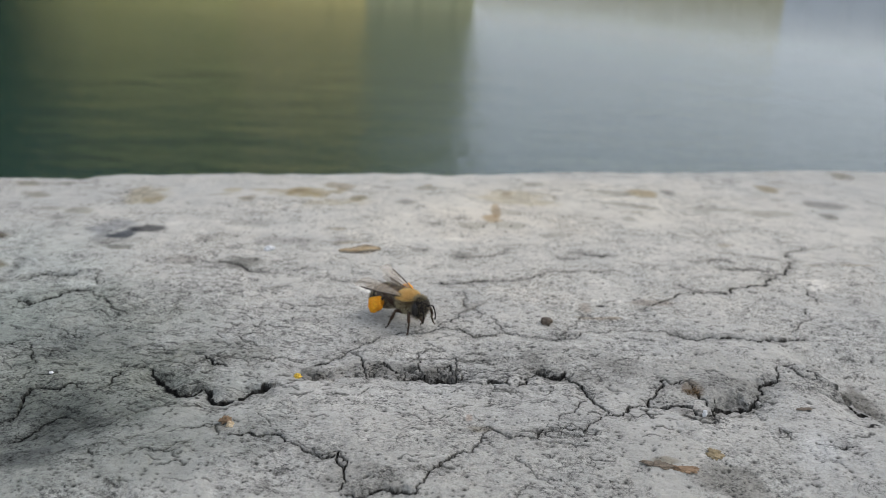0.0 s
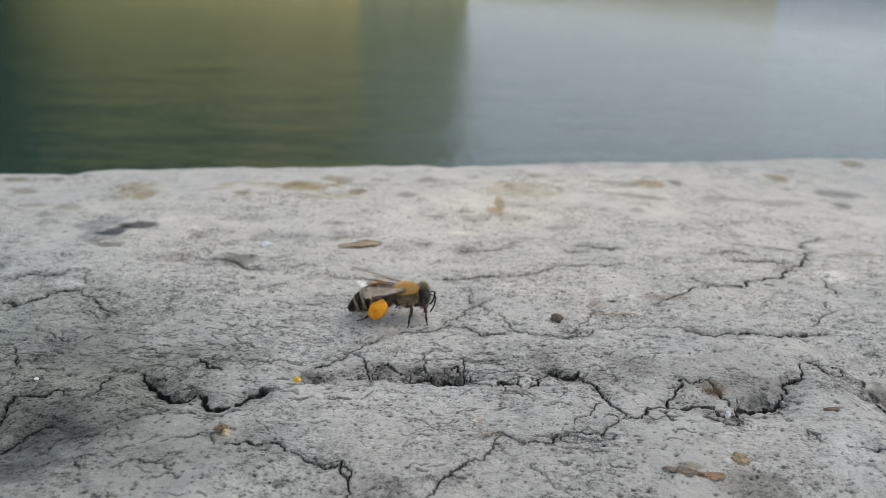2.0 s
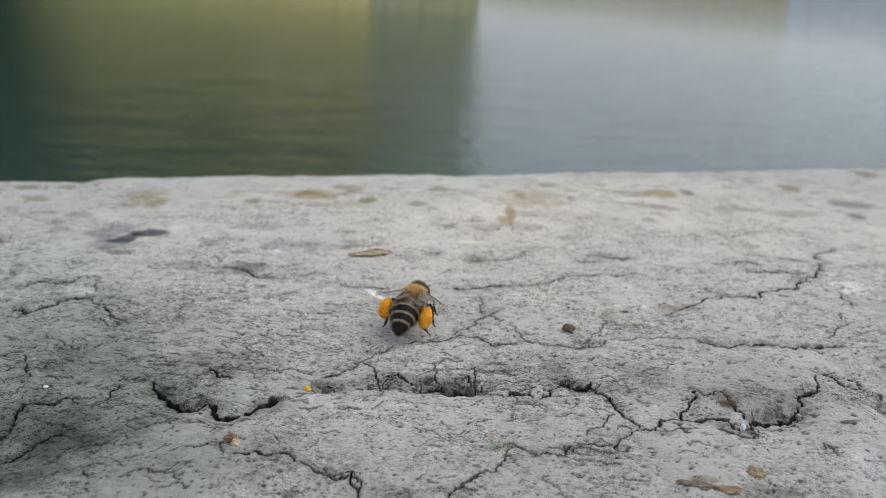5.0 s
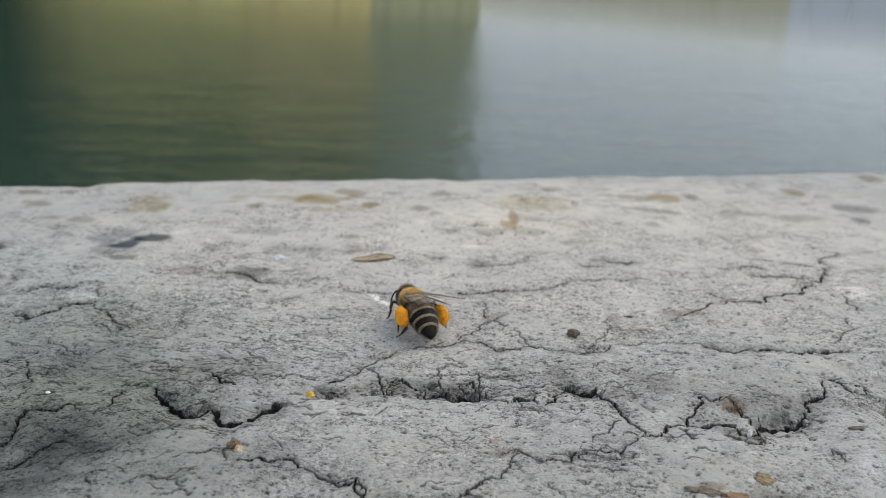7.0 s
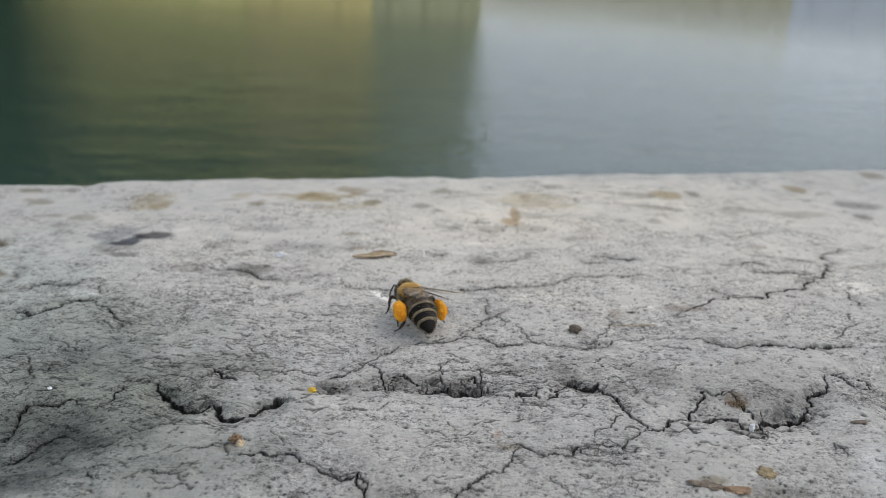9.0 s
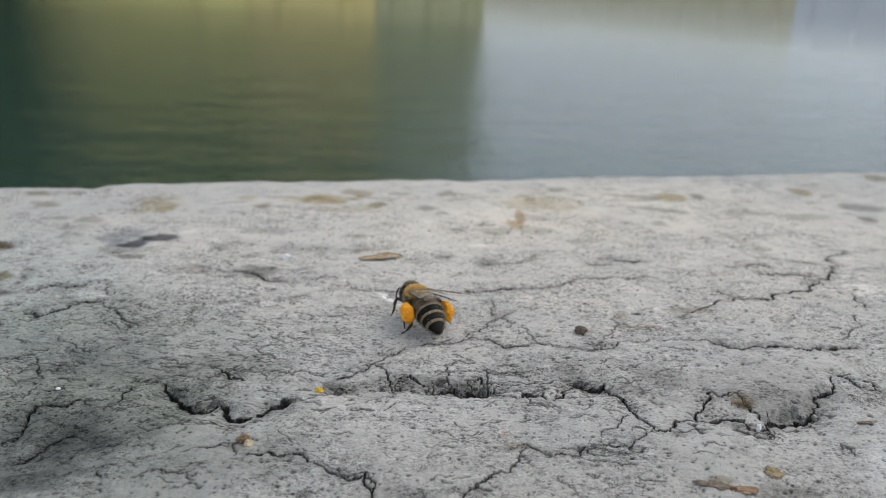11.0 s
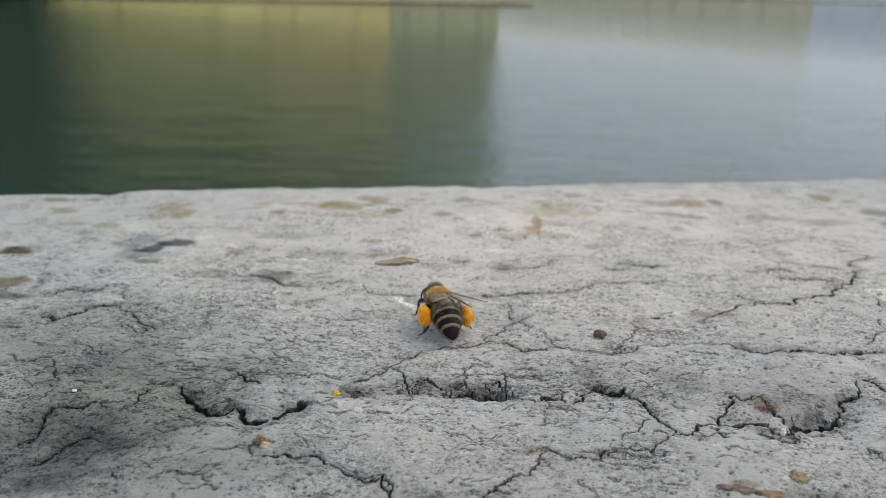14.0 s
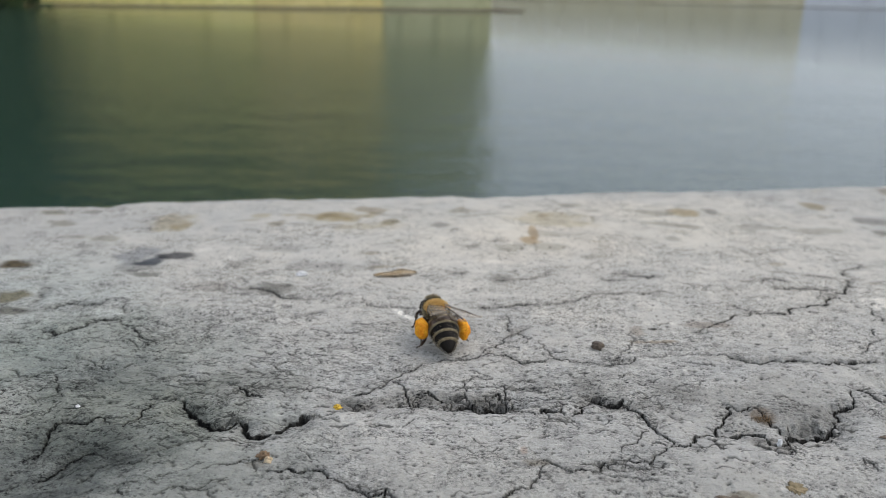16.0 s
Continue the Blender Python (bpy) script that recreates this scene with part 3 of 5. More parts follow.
# broad tones: darker near and to the left, paler towards the water
# first one: shade of the sunken lower-left corner, put into the colour
stain_shade((0.50, 0.52, 0.53), -50, 78, 15, 11, 0.3, 0.8)
stain_shade((0.86, 0.88, 0.9), -30, 76, 22, 14, 0.2, 0.5)
stain_shade((0.62, 0.65, 0.62), -46, 90, 18, 13, 0.1, 0.9)
stain_shade((0.72, 0.74, 0.73), -40, 74, 24, 12, 0.1, 0.8)
stain_shade((0.80, 0.82, 0.80), -58, 108, 24, 18, 0.1, 0.8)
stain_shade((0.86, 0.86, 0.85), 10, 74, 45, 14, 0, 0.8)
# next three: dark zones above broken slopes, their shade put into the colour
stain_shade((0.78, 0.78, 0.77), -33, 98, 9, 6, 0, 0.8)
stain_shade((0.8, 0.8, 0.79), 38, 98, 14, 8, 0.1, 0.8)
stain_shade((0.82, 0.82, 0.81), 14, 101, 11, 5, -0.1, 0.8)
stain_shade((0.72, 0.73, 0.76), -56, 100, 9, 8, 0, 0.45)
stain_shade((1.15, 1.12, 1.06), 25, 180, 60, 28, 0.2, 0.5)
stain_shade((0.93, 0.99, 0.99), -80, 115, 30, 40, 0, 0.8)
stain_shade((1.06, 1.02, 0.98), 12, 165, 25, 14, 0.2, 0.35)
stain_shade((1.2, 1.175, 1.14), 25, 165, 105, 58, 0.1, 1.0)
stain_shade((0.79, 0.82, 0.80), -54, 88, 36, 34, 0.1, 1.0)
# smaller stains, and grey patches that paint shade over hollows and broken slopes
stain_shade((0.73, 0.67, 0.53), -32.9, 182.3, 8.3, 4.9, 0, 1)
stain_shade((0.73, 0.67, 0.53), -34.8, 180.6, 4.1, 4.8, 0, 1)
stain_shade((0.42, 0.35, 0.22), -26.4, 189.2, 4.5, 4.0, 0, 0.6)
stain_shade((0.53, 0.50, 0.40), -20.6, 178.8, 2.4, 3.0, 0, 1)
stain_shade((0.83, 0.78, 0.66), -27.2, 174.3, 7.9, 3.4, 0, 0.7)
stain_shade((0.83, 0.78, 0.66), -69.8, 173.9, 5.0, 6.8, 0, 1)
stain_shade((0.73, 0.67, 0.53), -66.3, 171.6, 2.8, 2.8, 0, 1)
stain_shade((0.62, 0.59, 0.51), -45.7, 174.4, 2.2, 2.8, 0, 1)
stain_shade((0.83, 0.78, 0.66), -50.9, 181.2, 2.3, 3.1, 0, 1)
stain_shade((0.55, 0.55, 0.55), -9.7, 178.4, 3.3, 3.0, 0, 1)
stain_shade((0.70, 0.69, 0.64), -4.6, 191.3, 3.5, 2.7, 0, 1)
stain_shade((0.83, 0.78, 0.66), 16.6, 185.8, 9.5, 7.0, 0, 0.8)
stain_shade((0.70, 0.59, 0.45), 9.7, 166.1, 2.2, 2.6, 0, 1)
stain_shade((0.70, 0.59, 0.45), 11.1, 174.1, 1.0, 6.2, 0, 0.9)
stain_shade((0.73, 0.73, 0.72), 13.7, 172.7, 3.5, 2.8, 0, 1)
stain_shade((0.76, 0.76, 0.74), 4.9, 162.0, 3.8, 2.0, 0, 1)
stain_shade((0.76, 0.76, 0.74), 21.2, 158.1, 4.2, 2.4, 0, 1)
stain_shade((0.73, 0.73, 0.71), 13.0, 162.3, 4.6, 2.0, 0, 1)
stain_shade((0.66, 0.59, 0.45), 49.5, 195.4, 4.0, 3.5, 0, 1)
stain_shade((0.55, 0.55, 0.55), 55.5, 196.2, 1.9, 2.8, 0, 1)
stain_shade((0.64, 0.64, 0.62), 40.8, 194.2, 5.1, 2.4, 0, 1)
stain_shade((0.64, 0.64, 0.62), 45.5, 183.6, 6.9, 2.5, 0, 1)
stain_shade((0.59, 0.54, 0.42), 83.3, 205.6, 3.1, 3.0, 0, 1)
stain_shade((0.71, 0.71, 0.70), 63.6, 183.7, 5.2, 3.1, 0, 1)
stain_shade((0.69, 0.69, 0.67), 77.9, 182.5, 6.1, 2.4, 0, 1)
stain_shade((0.59, 0.59, 0.59), 93.4, 192.5, 5.2, 3.4, 0, 1)
stain_shade((0.55, 0.55, 0.53), 90.1, 182.7, 2.1, 2.4, 0, 1)
stain_shade((0.64, 0.62, 0.55), 111.0, 224.0, 3.0, 3.6, 0, 1)
stain_shade((0.76, 0.76, 0.76), 53.9, 165.8, 2.2, 4.1, 0, 1)
stain_shade((0.70, 0.70, 0.69), 41.2, 172.5, 2.0, 2.8, 0, 1)
stain_shade((0.70, 0.70, 0.67), 21.8, 199.4, 3.0, 2.9, 0, 1)
stain_shade((0.59, 0.58, 0.51), -98.8, 178.8, 3.4, 2.4, 0, 1)
stain_shade((0.62, 0.61, 0.55), -92.9, 170.7, 3.3, 2.7, 0, 1)
stain_shade((0.71, 0.71, 0.66), -78.3, 161.1, 3.2, 2.0, 0, 1)
stain_shade((0.66, 0.66, 0.62), -89.7, 180.6, 2.2, 1.8, 0, 1)
stain_shade((0.76, 0.76, 0.72), -84.7, 161.1, 3.2, 2.0, 0, 1)
stain_shade((0.22, 0.24, 0.28), -63.8, 148.5, 2.4, 3.8, 0, 1)
stain_shade((0.22, 0.22, 0.23), -60.6, 151.3, 4.4, 2.0, 0, 1)
stain_shade((0.62, 0.64, 0.69), -67.6, 150.8, 3.8, 5.7, 0, 0.9)
stain_shade((0.66, 0.66, 0.66), -64.8, 142.8, 4.9, 4.7, 0, 0.9)
stain_shade((0.47, 0.47, 0.45), -61.8, 138.8, 2.8, 1.3, 0, 1)
stain_shade((0.66, 0.66, 0.67), -29.8, 148.5, 9.6, 3.8, 0, 0.8)
stain_shade((0.55, 0.55, 0.53), -38.6, 135.0, 5.6, 2.9, 0, 0.9)
stain_shade((0.59, 0.58, 0.57), -47.2, 134.8, 3.2, 2.9, 0, 0.8)
stain_shade((0.70, 0.70, 0.70), -39.2, 156.5, 6.0, 2.8, 0, 0.8)
stain_shade((0.66, 0.66, 0.65), -46.6, 146.9, 2.7, 1.7, 0, 0.8)
stain_shade((0.59, 0.59, 0.58), 3.5, 142.9, 2.4, 2.0, 0, 1)
stain_shade((0.70, 0.70, 0.70), -4.4, 146.0, 2.5, 3.3, 0, 0.7)
stain_shade((1.35, 1.36, 1.38), -60.6, 121.0, 3.3, 1.6, 0, 0.9)
stain_shade((1.30, 1.30, 1.30), 67.8, 135.4, 3.3, 2.8, 0, 0.9)
stain_shade((1.25, 1.25, 1.25), 61.2, 122.3, 2.3, 1.8, 0, 0.6)
stain_shade((1.25, 1.25, 1.25), 27.4, 132.4, 3.6, 3.4, 0, 0.6)
stain_shade((1.25, 1.25, 1.25), 29.0, 117.5, 2.2, 1.5, 0, 0.6)
stain_shade((1.75, 1.75, 1.75), -13.4, 125.0, 3.7, 0.9, -0.88, 1)
stain_shade((0.22, 0.17, 0.10), -87.3, 142.1, 3.4, 2.4, 0, 1)
stain_shade((0.42, 0.37, 0.24), -78.7, 126.6, 3.5, 3.6, 0, 0.9)
stain_shade((0.36, 0.34, 0.30), -76.5, 120.9, 3.5, 3.3, 0, 0.9)
stain_shade((0.60, 0.52, 0.42), 25.9, 116.8, 3.9, 0.7, 0, 0.8)
stain_shade((0.62, 0.56, 0.5), 24.3, 121.3, 1.4, 2.7, 0, 0.7)
stain_shade((0.62, 0.55, 0.5), 36.2, 123.6, 4.2, 1.4, 0, 0.6)
stain_shade((0.55, 0.53, 0.50), 5.0, 119.4, 2.3, 3.1, 0, 0.55)
# grey ones here paint the shade of the hollow, rubble and scarps
stain_shade((0.52, 0.51, 0.49), -17.8, 94.3, 1.8, 2.0, 0, 0.7)
stain_shade((0.62, 0.60, 0.58), -14.5, 94.3, 1.8, 2.0, 0, 0.6)
stain_shade((0.7, 0.69, 0.67), -5.3, 97.4, 7.3, 2.8, 0, 0.7)
stain_shade((0.66, 0.66, 0.66), 13.3, 99.8, 2.3, 2.9, 0, 0.6)
stain_shade((0.60, 0.60, 0.60), 40.1, 95.3, 4.0, 3.7, 0, 0.55)
stain_shade((0.60, 0.50, 0.42), 34.7, 94.1, 1.3, 2.3, 0, 0.8)
stain_shade((0.55, 0.54, 0.53), 34.2, 88.1, 2.7, 2.1, 0, 0.8)
stain_shade((0.62, 0.58, 0.52), -25.2, 79.4, 1.5, 1.1, 0, 0.7)
stain_shade((0.55, 0.50, 0.40), 26.9, 76.4, 1.8, 0.9, 0, 0.8)
stain_shade((0.58, 0.57, 0.55), 33.7, 73.1, 3.8, 3.2, 0, 0.8)
# painted shade of the sunken right corner
stain_shade((0.42, 0.41, 0.39), 59.7, 97.2, 2.6, 4.3, 0, 0.9)
stain_shade((1.22, 1.25, 1.3), 46.0, 80.2, 2.8, 5.5, -0.6, 0.6)
stain_shade((0.62, 0.6, 0.56), -7.5, 71.4, 4.6, 3.1, 0, 0.4)
stain_shade((0.75, 0.70, 0.62), 5.7, 82.3, 1.9, 1.0, 0, 0.8)
stain_shade((0.8, 0.6, 0.5), 4.4, 84.8, 0.6, 0.9, 0, 0.6)
stain_shade((0.72, 0.72, 0.72), 6.4, 96.1, 2.9, 1.5, 0, 0.6)
stain_shade((0.76, 0.77, 0.80), -47.7, 99.2, 8.8, 5.6, 0, 0.5)
stain_shade((0.7, 0.7, 0.7), 24.1, 97.6, 4.5, 6.2, 0, 0.5)
# shade of the broken slope at lower left, as colour
stain_shade((0.62, 0.62, 0.62), -45.3, 80.1, 6.7, 2.4, 0, 0.7)
stain_shade((0.55, 0.56, 0.58), -44.6, 72.7, 5.1, 2.8, 0, 0.7)

EDGE_SLOPE = 0.204          # the edge over the water: y = 209.5 + EDGE_SLOPE * x


def lattice_noise(xs, ys, cell, seed):
    """Smooth noise between -1 and 1 on a grid of places."""
    rng = np.random.default_rng(seed)
    table = rng.uniform(-1, 1, (256, 256))
    gx, gy = xs / cell, ys / cell
    ix, iy = np.floor(gx).astype(int), np.floor(gy).astype(int)
    fx, fy = gx - ix, gy - iy
    fx, fy = fx * fx * (3 - 2 * fx), fy * fy * (3 - 2 * fy)
    a = table[ix & 255, iy & 255]
    b = table[(ix + 1) & 255, iy & 255]
    c = table[ix & 255, (iy + 1) & 255]
    d = table[(ix + 1) & 255, (iy + 1) & 255]
    return (a * (1 - fx) + b * fx) * (1 - fy) + (c * (1 - fx) + d * fx) * fy


def jagged(points, seed, step=0.45, wild=0.2):
    """A crack's way between its waypoints, broken at random."""
    rng = random.Random(seed)
    pts = [Vector((*p, 0)) for p in points]
    while True:
        out, split = [pts[0]], False
        for a, b in zip(pts, pts[1:]):
            d = b - a
            if d.length > step:
                n = Vector((-d.y, d.x, 0))
                out.append((a + b) / 2 + n * rng.uniform(-wild, wild))
                split = True
            out.append(b)
        pts = out
        if not split:
            return pts


def graded(spans):
    """Places along an axis: (from, to, count) runs, joined."""
    out = []
    for a, b, n in spans:
        out.extend(np.linspace(a, b, n, endpoint=False))
    out.append(spans[-1][1])
    return np.array(out)


def smooth(e0, e1, x):
    t = np.clip((x - e0) / (e1 - e0), 0, 1)
    return t * t * (3 - 2 * t)


def build_ledge():
    us = graded(((-20000, -700, 40), (-700, -300, 20), (-300, -130, 60), (-130, -70, 90), (-70, 66, 1250), (66, 130, 90), (130, 300, 60), (300, 700, 20), (700, 20000, 40)))
    # v runs from the near side (0) to the edge over the water (1), measured as distance along y
    vs = graded(((-160, 40, 30), (40, 58, 26), (58, 126, 600), (126, 156, 100), (156, 209.5, 90)))
    X, V = np.meshgrid(us, vs, indexing="ij")
    Y = V + EDGE_SLOPE * X
    Z = np.zeros_like(X)
    # undulation
    Z += 0.35 * lattice_noise(X, Y, 34, 11) + 0.28 * lattice_noise(X, Y * 1.5, 13, 12)
    Z += 0.13 * lattice_noise(X * 0.7, Y * 1.3, 4.5, 13) + 0.05 * lattice_noise(X * 0.7, Y, 1.9, 14)
    # thin layers that have flaked off one after another
    layer = 0.55 * lattice_noise(X * 0.5, Y, 7.0, 81) + 0.32 * lattice_noise(X * 0.55, Y, 2.6, 82) + 0.22 * lattice_noise(X * 0.6, Y, 1.0, 83)
    for steps, rise in ((3.3, 0.08), (7.1, 0.04)):
        k = layer * steps + steps
        Z += rise * (np.floor(k) + smooth(0.40, 0.60, k - np.floor(k)) - steps) * (1 - 0.6 * smooth(118, 150, Y))
    flat = np.exp(-(((X + 7) / 14) ** 2 + ((Y - 112) / 11) ** 2))
    Z *= 1 - 0.85 * flat
    rubbed = 1 - 0.65 * smooth(114, 148, Y)
    Z += rubbed * (0.05 * lattice_noise(X, Y, 0.9, 15) + 0.04 * lattice_noise(X, Y, 0.45, 16))
    Z -= rubbed * 0.12 * (1 - np.abs(lattice_noise(X * 0.6, Y, 2.4, 17))) ** 5 + rubbed * 0.08 * (1 - np.abs(lattice_noise(X * 0.7, Y, 1.1, 18))) ** 5 + rubbed * 0.05 * (1 - np.abs(lattice_noise(X * 0.8, Y, 0.6, 19))) ** 4
    # sunken corners
    Z -= 2.2 * np.exp(-(((X + 52) / 10) ** 2 + ((Y - 77) / 8) ** 2))
    Z -= 3.5 * smooth(0, 5, (X - 54) - 0.55 * (100 - Y)) * smooth(112, 104, Y) * smooth(76, 86, Y)
    rubble = smooth(2.6, 1.2, np.abs(Y - 96.2 - 0.6 * np.sin(X * 0.5))) * smooth(-13.5, -11.5, X) * smooth(6, 4, X)
    Z -= rubble * (0.4 + 0.3 * lattice_noise(X, Y, 1.7, 21))
    hollow = np.exp(-(((X + 16.5) / 3.2) ** 2 + ((Y - 94.2) / 1.8) ** 2))
    Z -= 0.45 * hollow * (1 + 0.9 * lattice_noise(X, Y, 0.9, 22))
    # dirt where stone broke away, with the shade of the recesses painted in
    dirt_shade = 0.55 * rubble * (0.6 + 0.5 * lattice_noise(X, Y, 1.2, 23)) + 0.4 * hollow * (0.7 + 0.6 * lattice_noise(X, Y, 0.7, 26))
    carve = np.zeros_like(Z)
    fray = lattice_noise(X, Y, 1.3, 24) * 0.6 + lattice_noise(X, Y, 0.5, 25) * 0.5
    wear = 0.9 * rubble + 0.8 * hollow
    for k, (half, depth, scarp, way) in enumerate(CRACKS):
        pts = jagged(way, 100 + k, 0.4, 0.24)
        far = way[0][1] > 125
        rng = random.Random(300 + k)
        total = len(pts) - 1
        dark = min(1.0, depth / 0.75)
        gape = 0.8
        for i, (a, b) in enumerate(zip(pts, pts[1:])):
            gape = 0.6 * gape + 0.4 * rng.uniform(0.2, 1.4)
            ends = min(1.0, 0.4 + min(i + 0.5, total - i - 0.5) / max(total, 1) * 3.0)
            w = max(half * gape * ends * 0.56, 0.085)
            dep = depth * (0.7 if far else 0.95) * ends
            reach = max(3.2, scarp * 1.5)
            i0, i1 = np.searchsorted(us, (min(a.x, b.x) - reach, max(a.x, b.x) + reach))
            skew = EDGE_SLOPE * a.x
            j0, j1 = np.searchsorted(vs, (min(a.y, b.y) - reach - skew - 1.0, max(a.y, b.y) + reach - skew + 1.0))
            x, y = X[i0:i1, j0:j1], Y[i0:i1, j0:j1]
            if x.size == 0:
                continue
            dx, dy = b.x - a.x, b.y - a.y
            t = np.clip(((x - a.x) * dx + (y - a.y) * dy) / max(dx * dx + dy * dy, 1e-6), 0, 1)
            ex, ey = x - a.x - t * dx, y - a.y - t * dy
            # worn wider where it runs along the ledge
            d = np.hypot(ex, ey * 0.6)
            cut = dep * smooth(w, w * 0.4, d) + 0.12 * dep * np.exp(-(d / (half * 1.6)) ** 2)
            # dark line and soft rim: the crack's shade painted along with its dirt
            crack_shade = min(1.0, 1.15 * dark) * smooth(w * 1.3, w * 0.7, d) + 0.22 * dark * np.exp(-(d / (half * 1.8)) ** 2)
            if scarp:
                # the far side has broken away in a slope down to the crack
                long = 0.62 * scarp * ends * (0.75 + 0.5 * fray[i0:i1, j0:j1])
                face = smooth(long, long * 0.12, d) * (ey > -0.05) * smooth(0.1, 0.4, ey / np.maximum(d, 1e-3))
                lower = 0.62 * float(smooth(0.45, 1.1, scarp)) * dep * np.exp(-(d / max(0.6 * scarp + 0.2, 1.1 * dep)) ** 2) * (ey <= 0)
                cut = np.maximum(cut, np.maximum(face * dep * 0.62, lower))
                # the slope's shaded face is darkened in the colour too
                crack_shade = np.maximum(crack_shade, face * dark * min(0.5, 0.2 + 0.13 * scarp) * (0.75 + 0.6 * fray[i0:i1, j0:j1]))
            np.maximum(carve[i0:i1, j0:j1], cut, out=carve[i0:i1, j0:j1])
            np.maximum(wear[i0:i1, j0:j1], (0.1 + 0.6 * min(half, 0.5) / 0.5) * smooth(2.4, 0.2, d), out=wear[i0:i1, j0:j1])
            np.maximum(dirt_shade[i0:i1, j0:j1], crack_shade, out=dirt_shade[i0:i1, j0:j1])
    Z -= carve
    # broken places: loose angular chips, sunk unevenly
    for cx, cy, rx, ry, turn, count, sunk in ((-10.0, 96.0, 4.0, 2.6, 0.2, 14, 0.9), (-3.5, 96.0, 4.5, 2.4, 0.0, 16, 1.0), (2.0, 96.2, 3.2, 2.4, 0.0, 13, 1.0),
                                              (-17.0, 93.8, 2.6, 1.6, 0.2, 14, 1.0), (26.5, 88.0, 3.0, 1.6, 0.1, 10, 0.5), (34.5, 87.4, 3.0, 2.0, 0.0, 11, 0.7),
                                              (16.0, 82.5, 4.5, 1.6, 0.1, 14, 0.5), (40.0, 91.0, 4.0, 1.5, 0.4, 14, 0.8)):
        rng2 = np.random.default_rng(int(1000 + cx * 7 + cy))
        big = max(rx, ry) * 1.5
        i0, i1 = np.searchsorted(us, (cx - big, cx + big))
        skew = EDGE_SLOPE * cx
        j0, j1 = np.searchsorted(vs, (cy - 1.25 * big - skew, cy + 1.25 * big - skew))
        x, y = X[i0:i1, j0:j1], Y[i0:i1, j0:j1]
        ct, st = math.cos(turn), math.sin(turn)
        lx, ly = (x - cx) * ct + (y - cy) * st, (y - cy) * ct - (x - cx) * st
        lx = lx + 0.35 * lattice_noise(x, y, 0.9, 71)
        ly = ly + 0.35 * lattice_noise(x, y, 0.9, 72)
        seeds = np.stack([rng2.uniform(-1.2, 1.2, count) * rx, rng2.uniform(-1.2, 1.2, count) * ry], 1)
        d = np.hypot(lx[..., None] - seeds[:, 0], (ly[..., None] - seeds[:, 1]) * 1.25)
        order = np.sort(d, axis=-1)
        sunk *= 0.42
        level = rng2.uniform(-1, 0.25, count)[np.argmin(d, axis=-1)] * sunk
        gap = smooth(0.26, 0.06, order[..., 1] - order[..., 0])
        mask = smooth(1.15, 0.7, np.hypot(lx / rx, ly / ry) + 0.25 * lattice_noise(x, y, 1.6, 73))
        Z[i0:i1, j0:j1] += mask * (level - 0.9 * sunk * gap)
        # shade between the chips and on sunk ones, put into the colour
        np.maximum(dirt_shade[i0:i1, j0:j1], mask * (0.75 * gap + 0.25 * np.clip(-level / sunk, 0, 1)), out=dirt_shade[i0:i1, j0:j1])
        np.maximum(wear[i0:i1, j0:j1], 0.75 * mask, out=wear[i0:i1, j0:j1])
    # hairline breaks
    rng = random.Random(404)
    for k in range(760):
        x, y = rng.uniform(-75, 72), 62 + 90 * rng.random() ** 1.3
        if k >= 300:
            # the darker, more broken corner
            x, y = rng.uniform(-74, -26), rng.uniform(72, 128)
        a, le = rng.gauss(0.1, 0.5), rng.uniform(0.8, 3.6)
        if k < 80:
            # spurs that leave the cracks
            x, y = rng.choice(rng.choice(CRACKS)[3])
            a, le = rng.uniform(-3.1, 3.1), rng.uniform(0.8, 3.2)
        if k >= 540:
            # flaked band on both sides of the long crack
            x, y = rng.triangular(-66, 62, -40), rng.gauss(97, 9)
            a, le = rng.gauss(0.08, 0.3), rng.uniform(0.7, 3.0)
        way = [(x, y), (x + le * 0.5 * math.cos(a), y + le * 0.5 * math.sin(a) + rng.gauss(0, 0.25)), (x + le * math.cos(a), y + le * math.sin(a))]
        w, dep = rng.uniform(0.07, 0.15), rng.uniform(0.12, 0.3)
        if k >= 540:
            w, dep = rng.uniform(0.07, 0.17), rng.uniform(0.08, 0.2)
        for a, b in zip(*(lambda p: (p, p[1:]))(jagged(way, 500 + k, 0.6, 0.25))):
            skew = EDGE_SLOPE * a.x
            i0, i1 = np.searchsorted(us, (min(a.x, b.x) - 0.6, max(a.x, b.x) + 0.6))
            j0, j1 = np.searchsorted(vs, (min(a.y, b.y) - 1.0 - skew, max(a.y, b.y) + 1.0 - skew))
            px, py = X[i0:i1, j0:j1], Y[i0:i1, j0:j1]
            if px.size == 0:
                continue
            dx, dy = b.x - a.x, b.y - a.y
            t = np.clip(((px - a.x) * dx + (py - a.y) * dy) / max(dx * dx + dy * dy, 1e-6), 0, 1)
            d = np.hypot(px - a.x - t * dx, py - a.y - t * dy)
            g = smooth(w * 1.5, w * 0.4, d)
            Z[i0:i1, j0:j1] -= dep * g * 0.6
            # painted shade inside the hairline
            np.maximum(dirt_shade[i0:i1, j0:j1], 0.72 * g, out=dirt_shade[i0:i1, j0:j1])
    # small pits
    rng = np.random.default_rng(5)
    for _ in range(7600):
        px, py = rng.uniform(-80, 75), 62 + 110 * rng.random() ** 1.4
        r = rng.uniform(0.07, 0.15) * (1.75 if rng.random() < 0.25 else 1.0)
        stretch = rng.uniform(0.9, 1.5)
        skew = EDGE_SLOPE * px
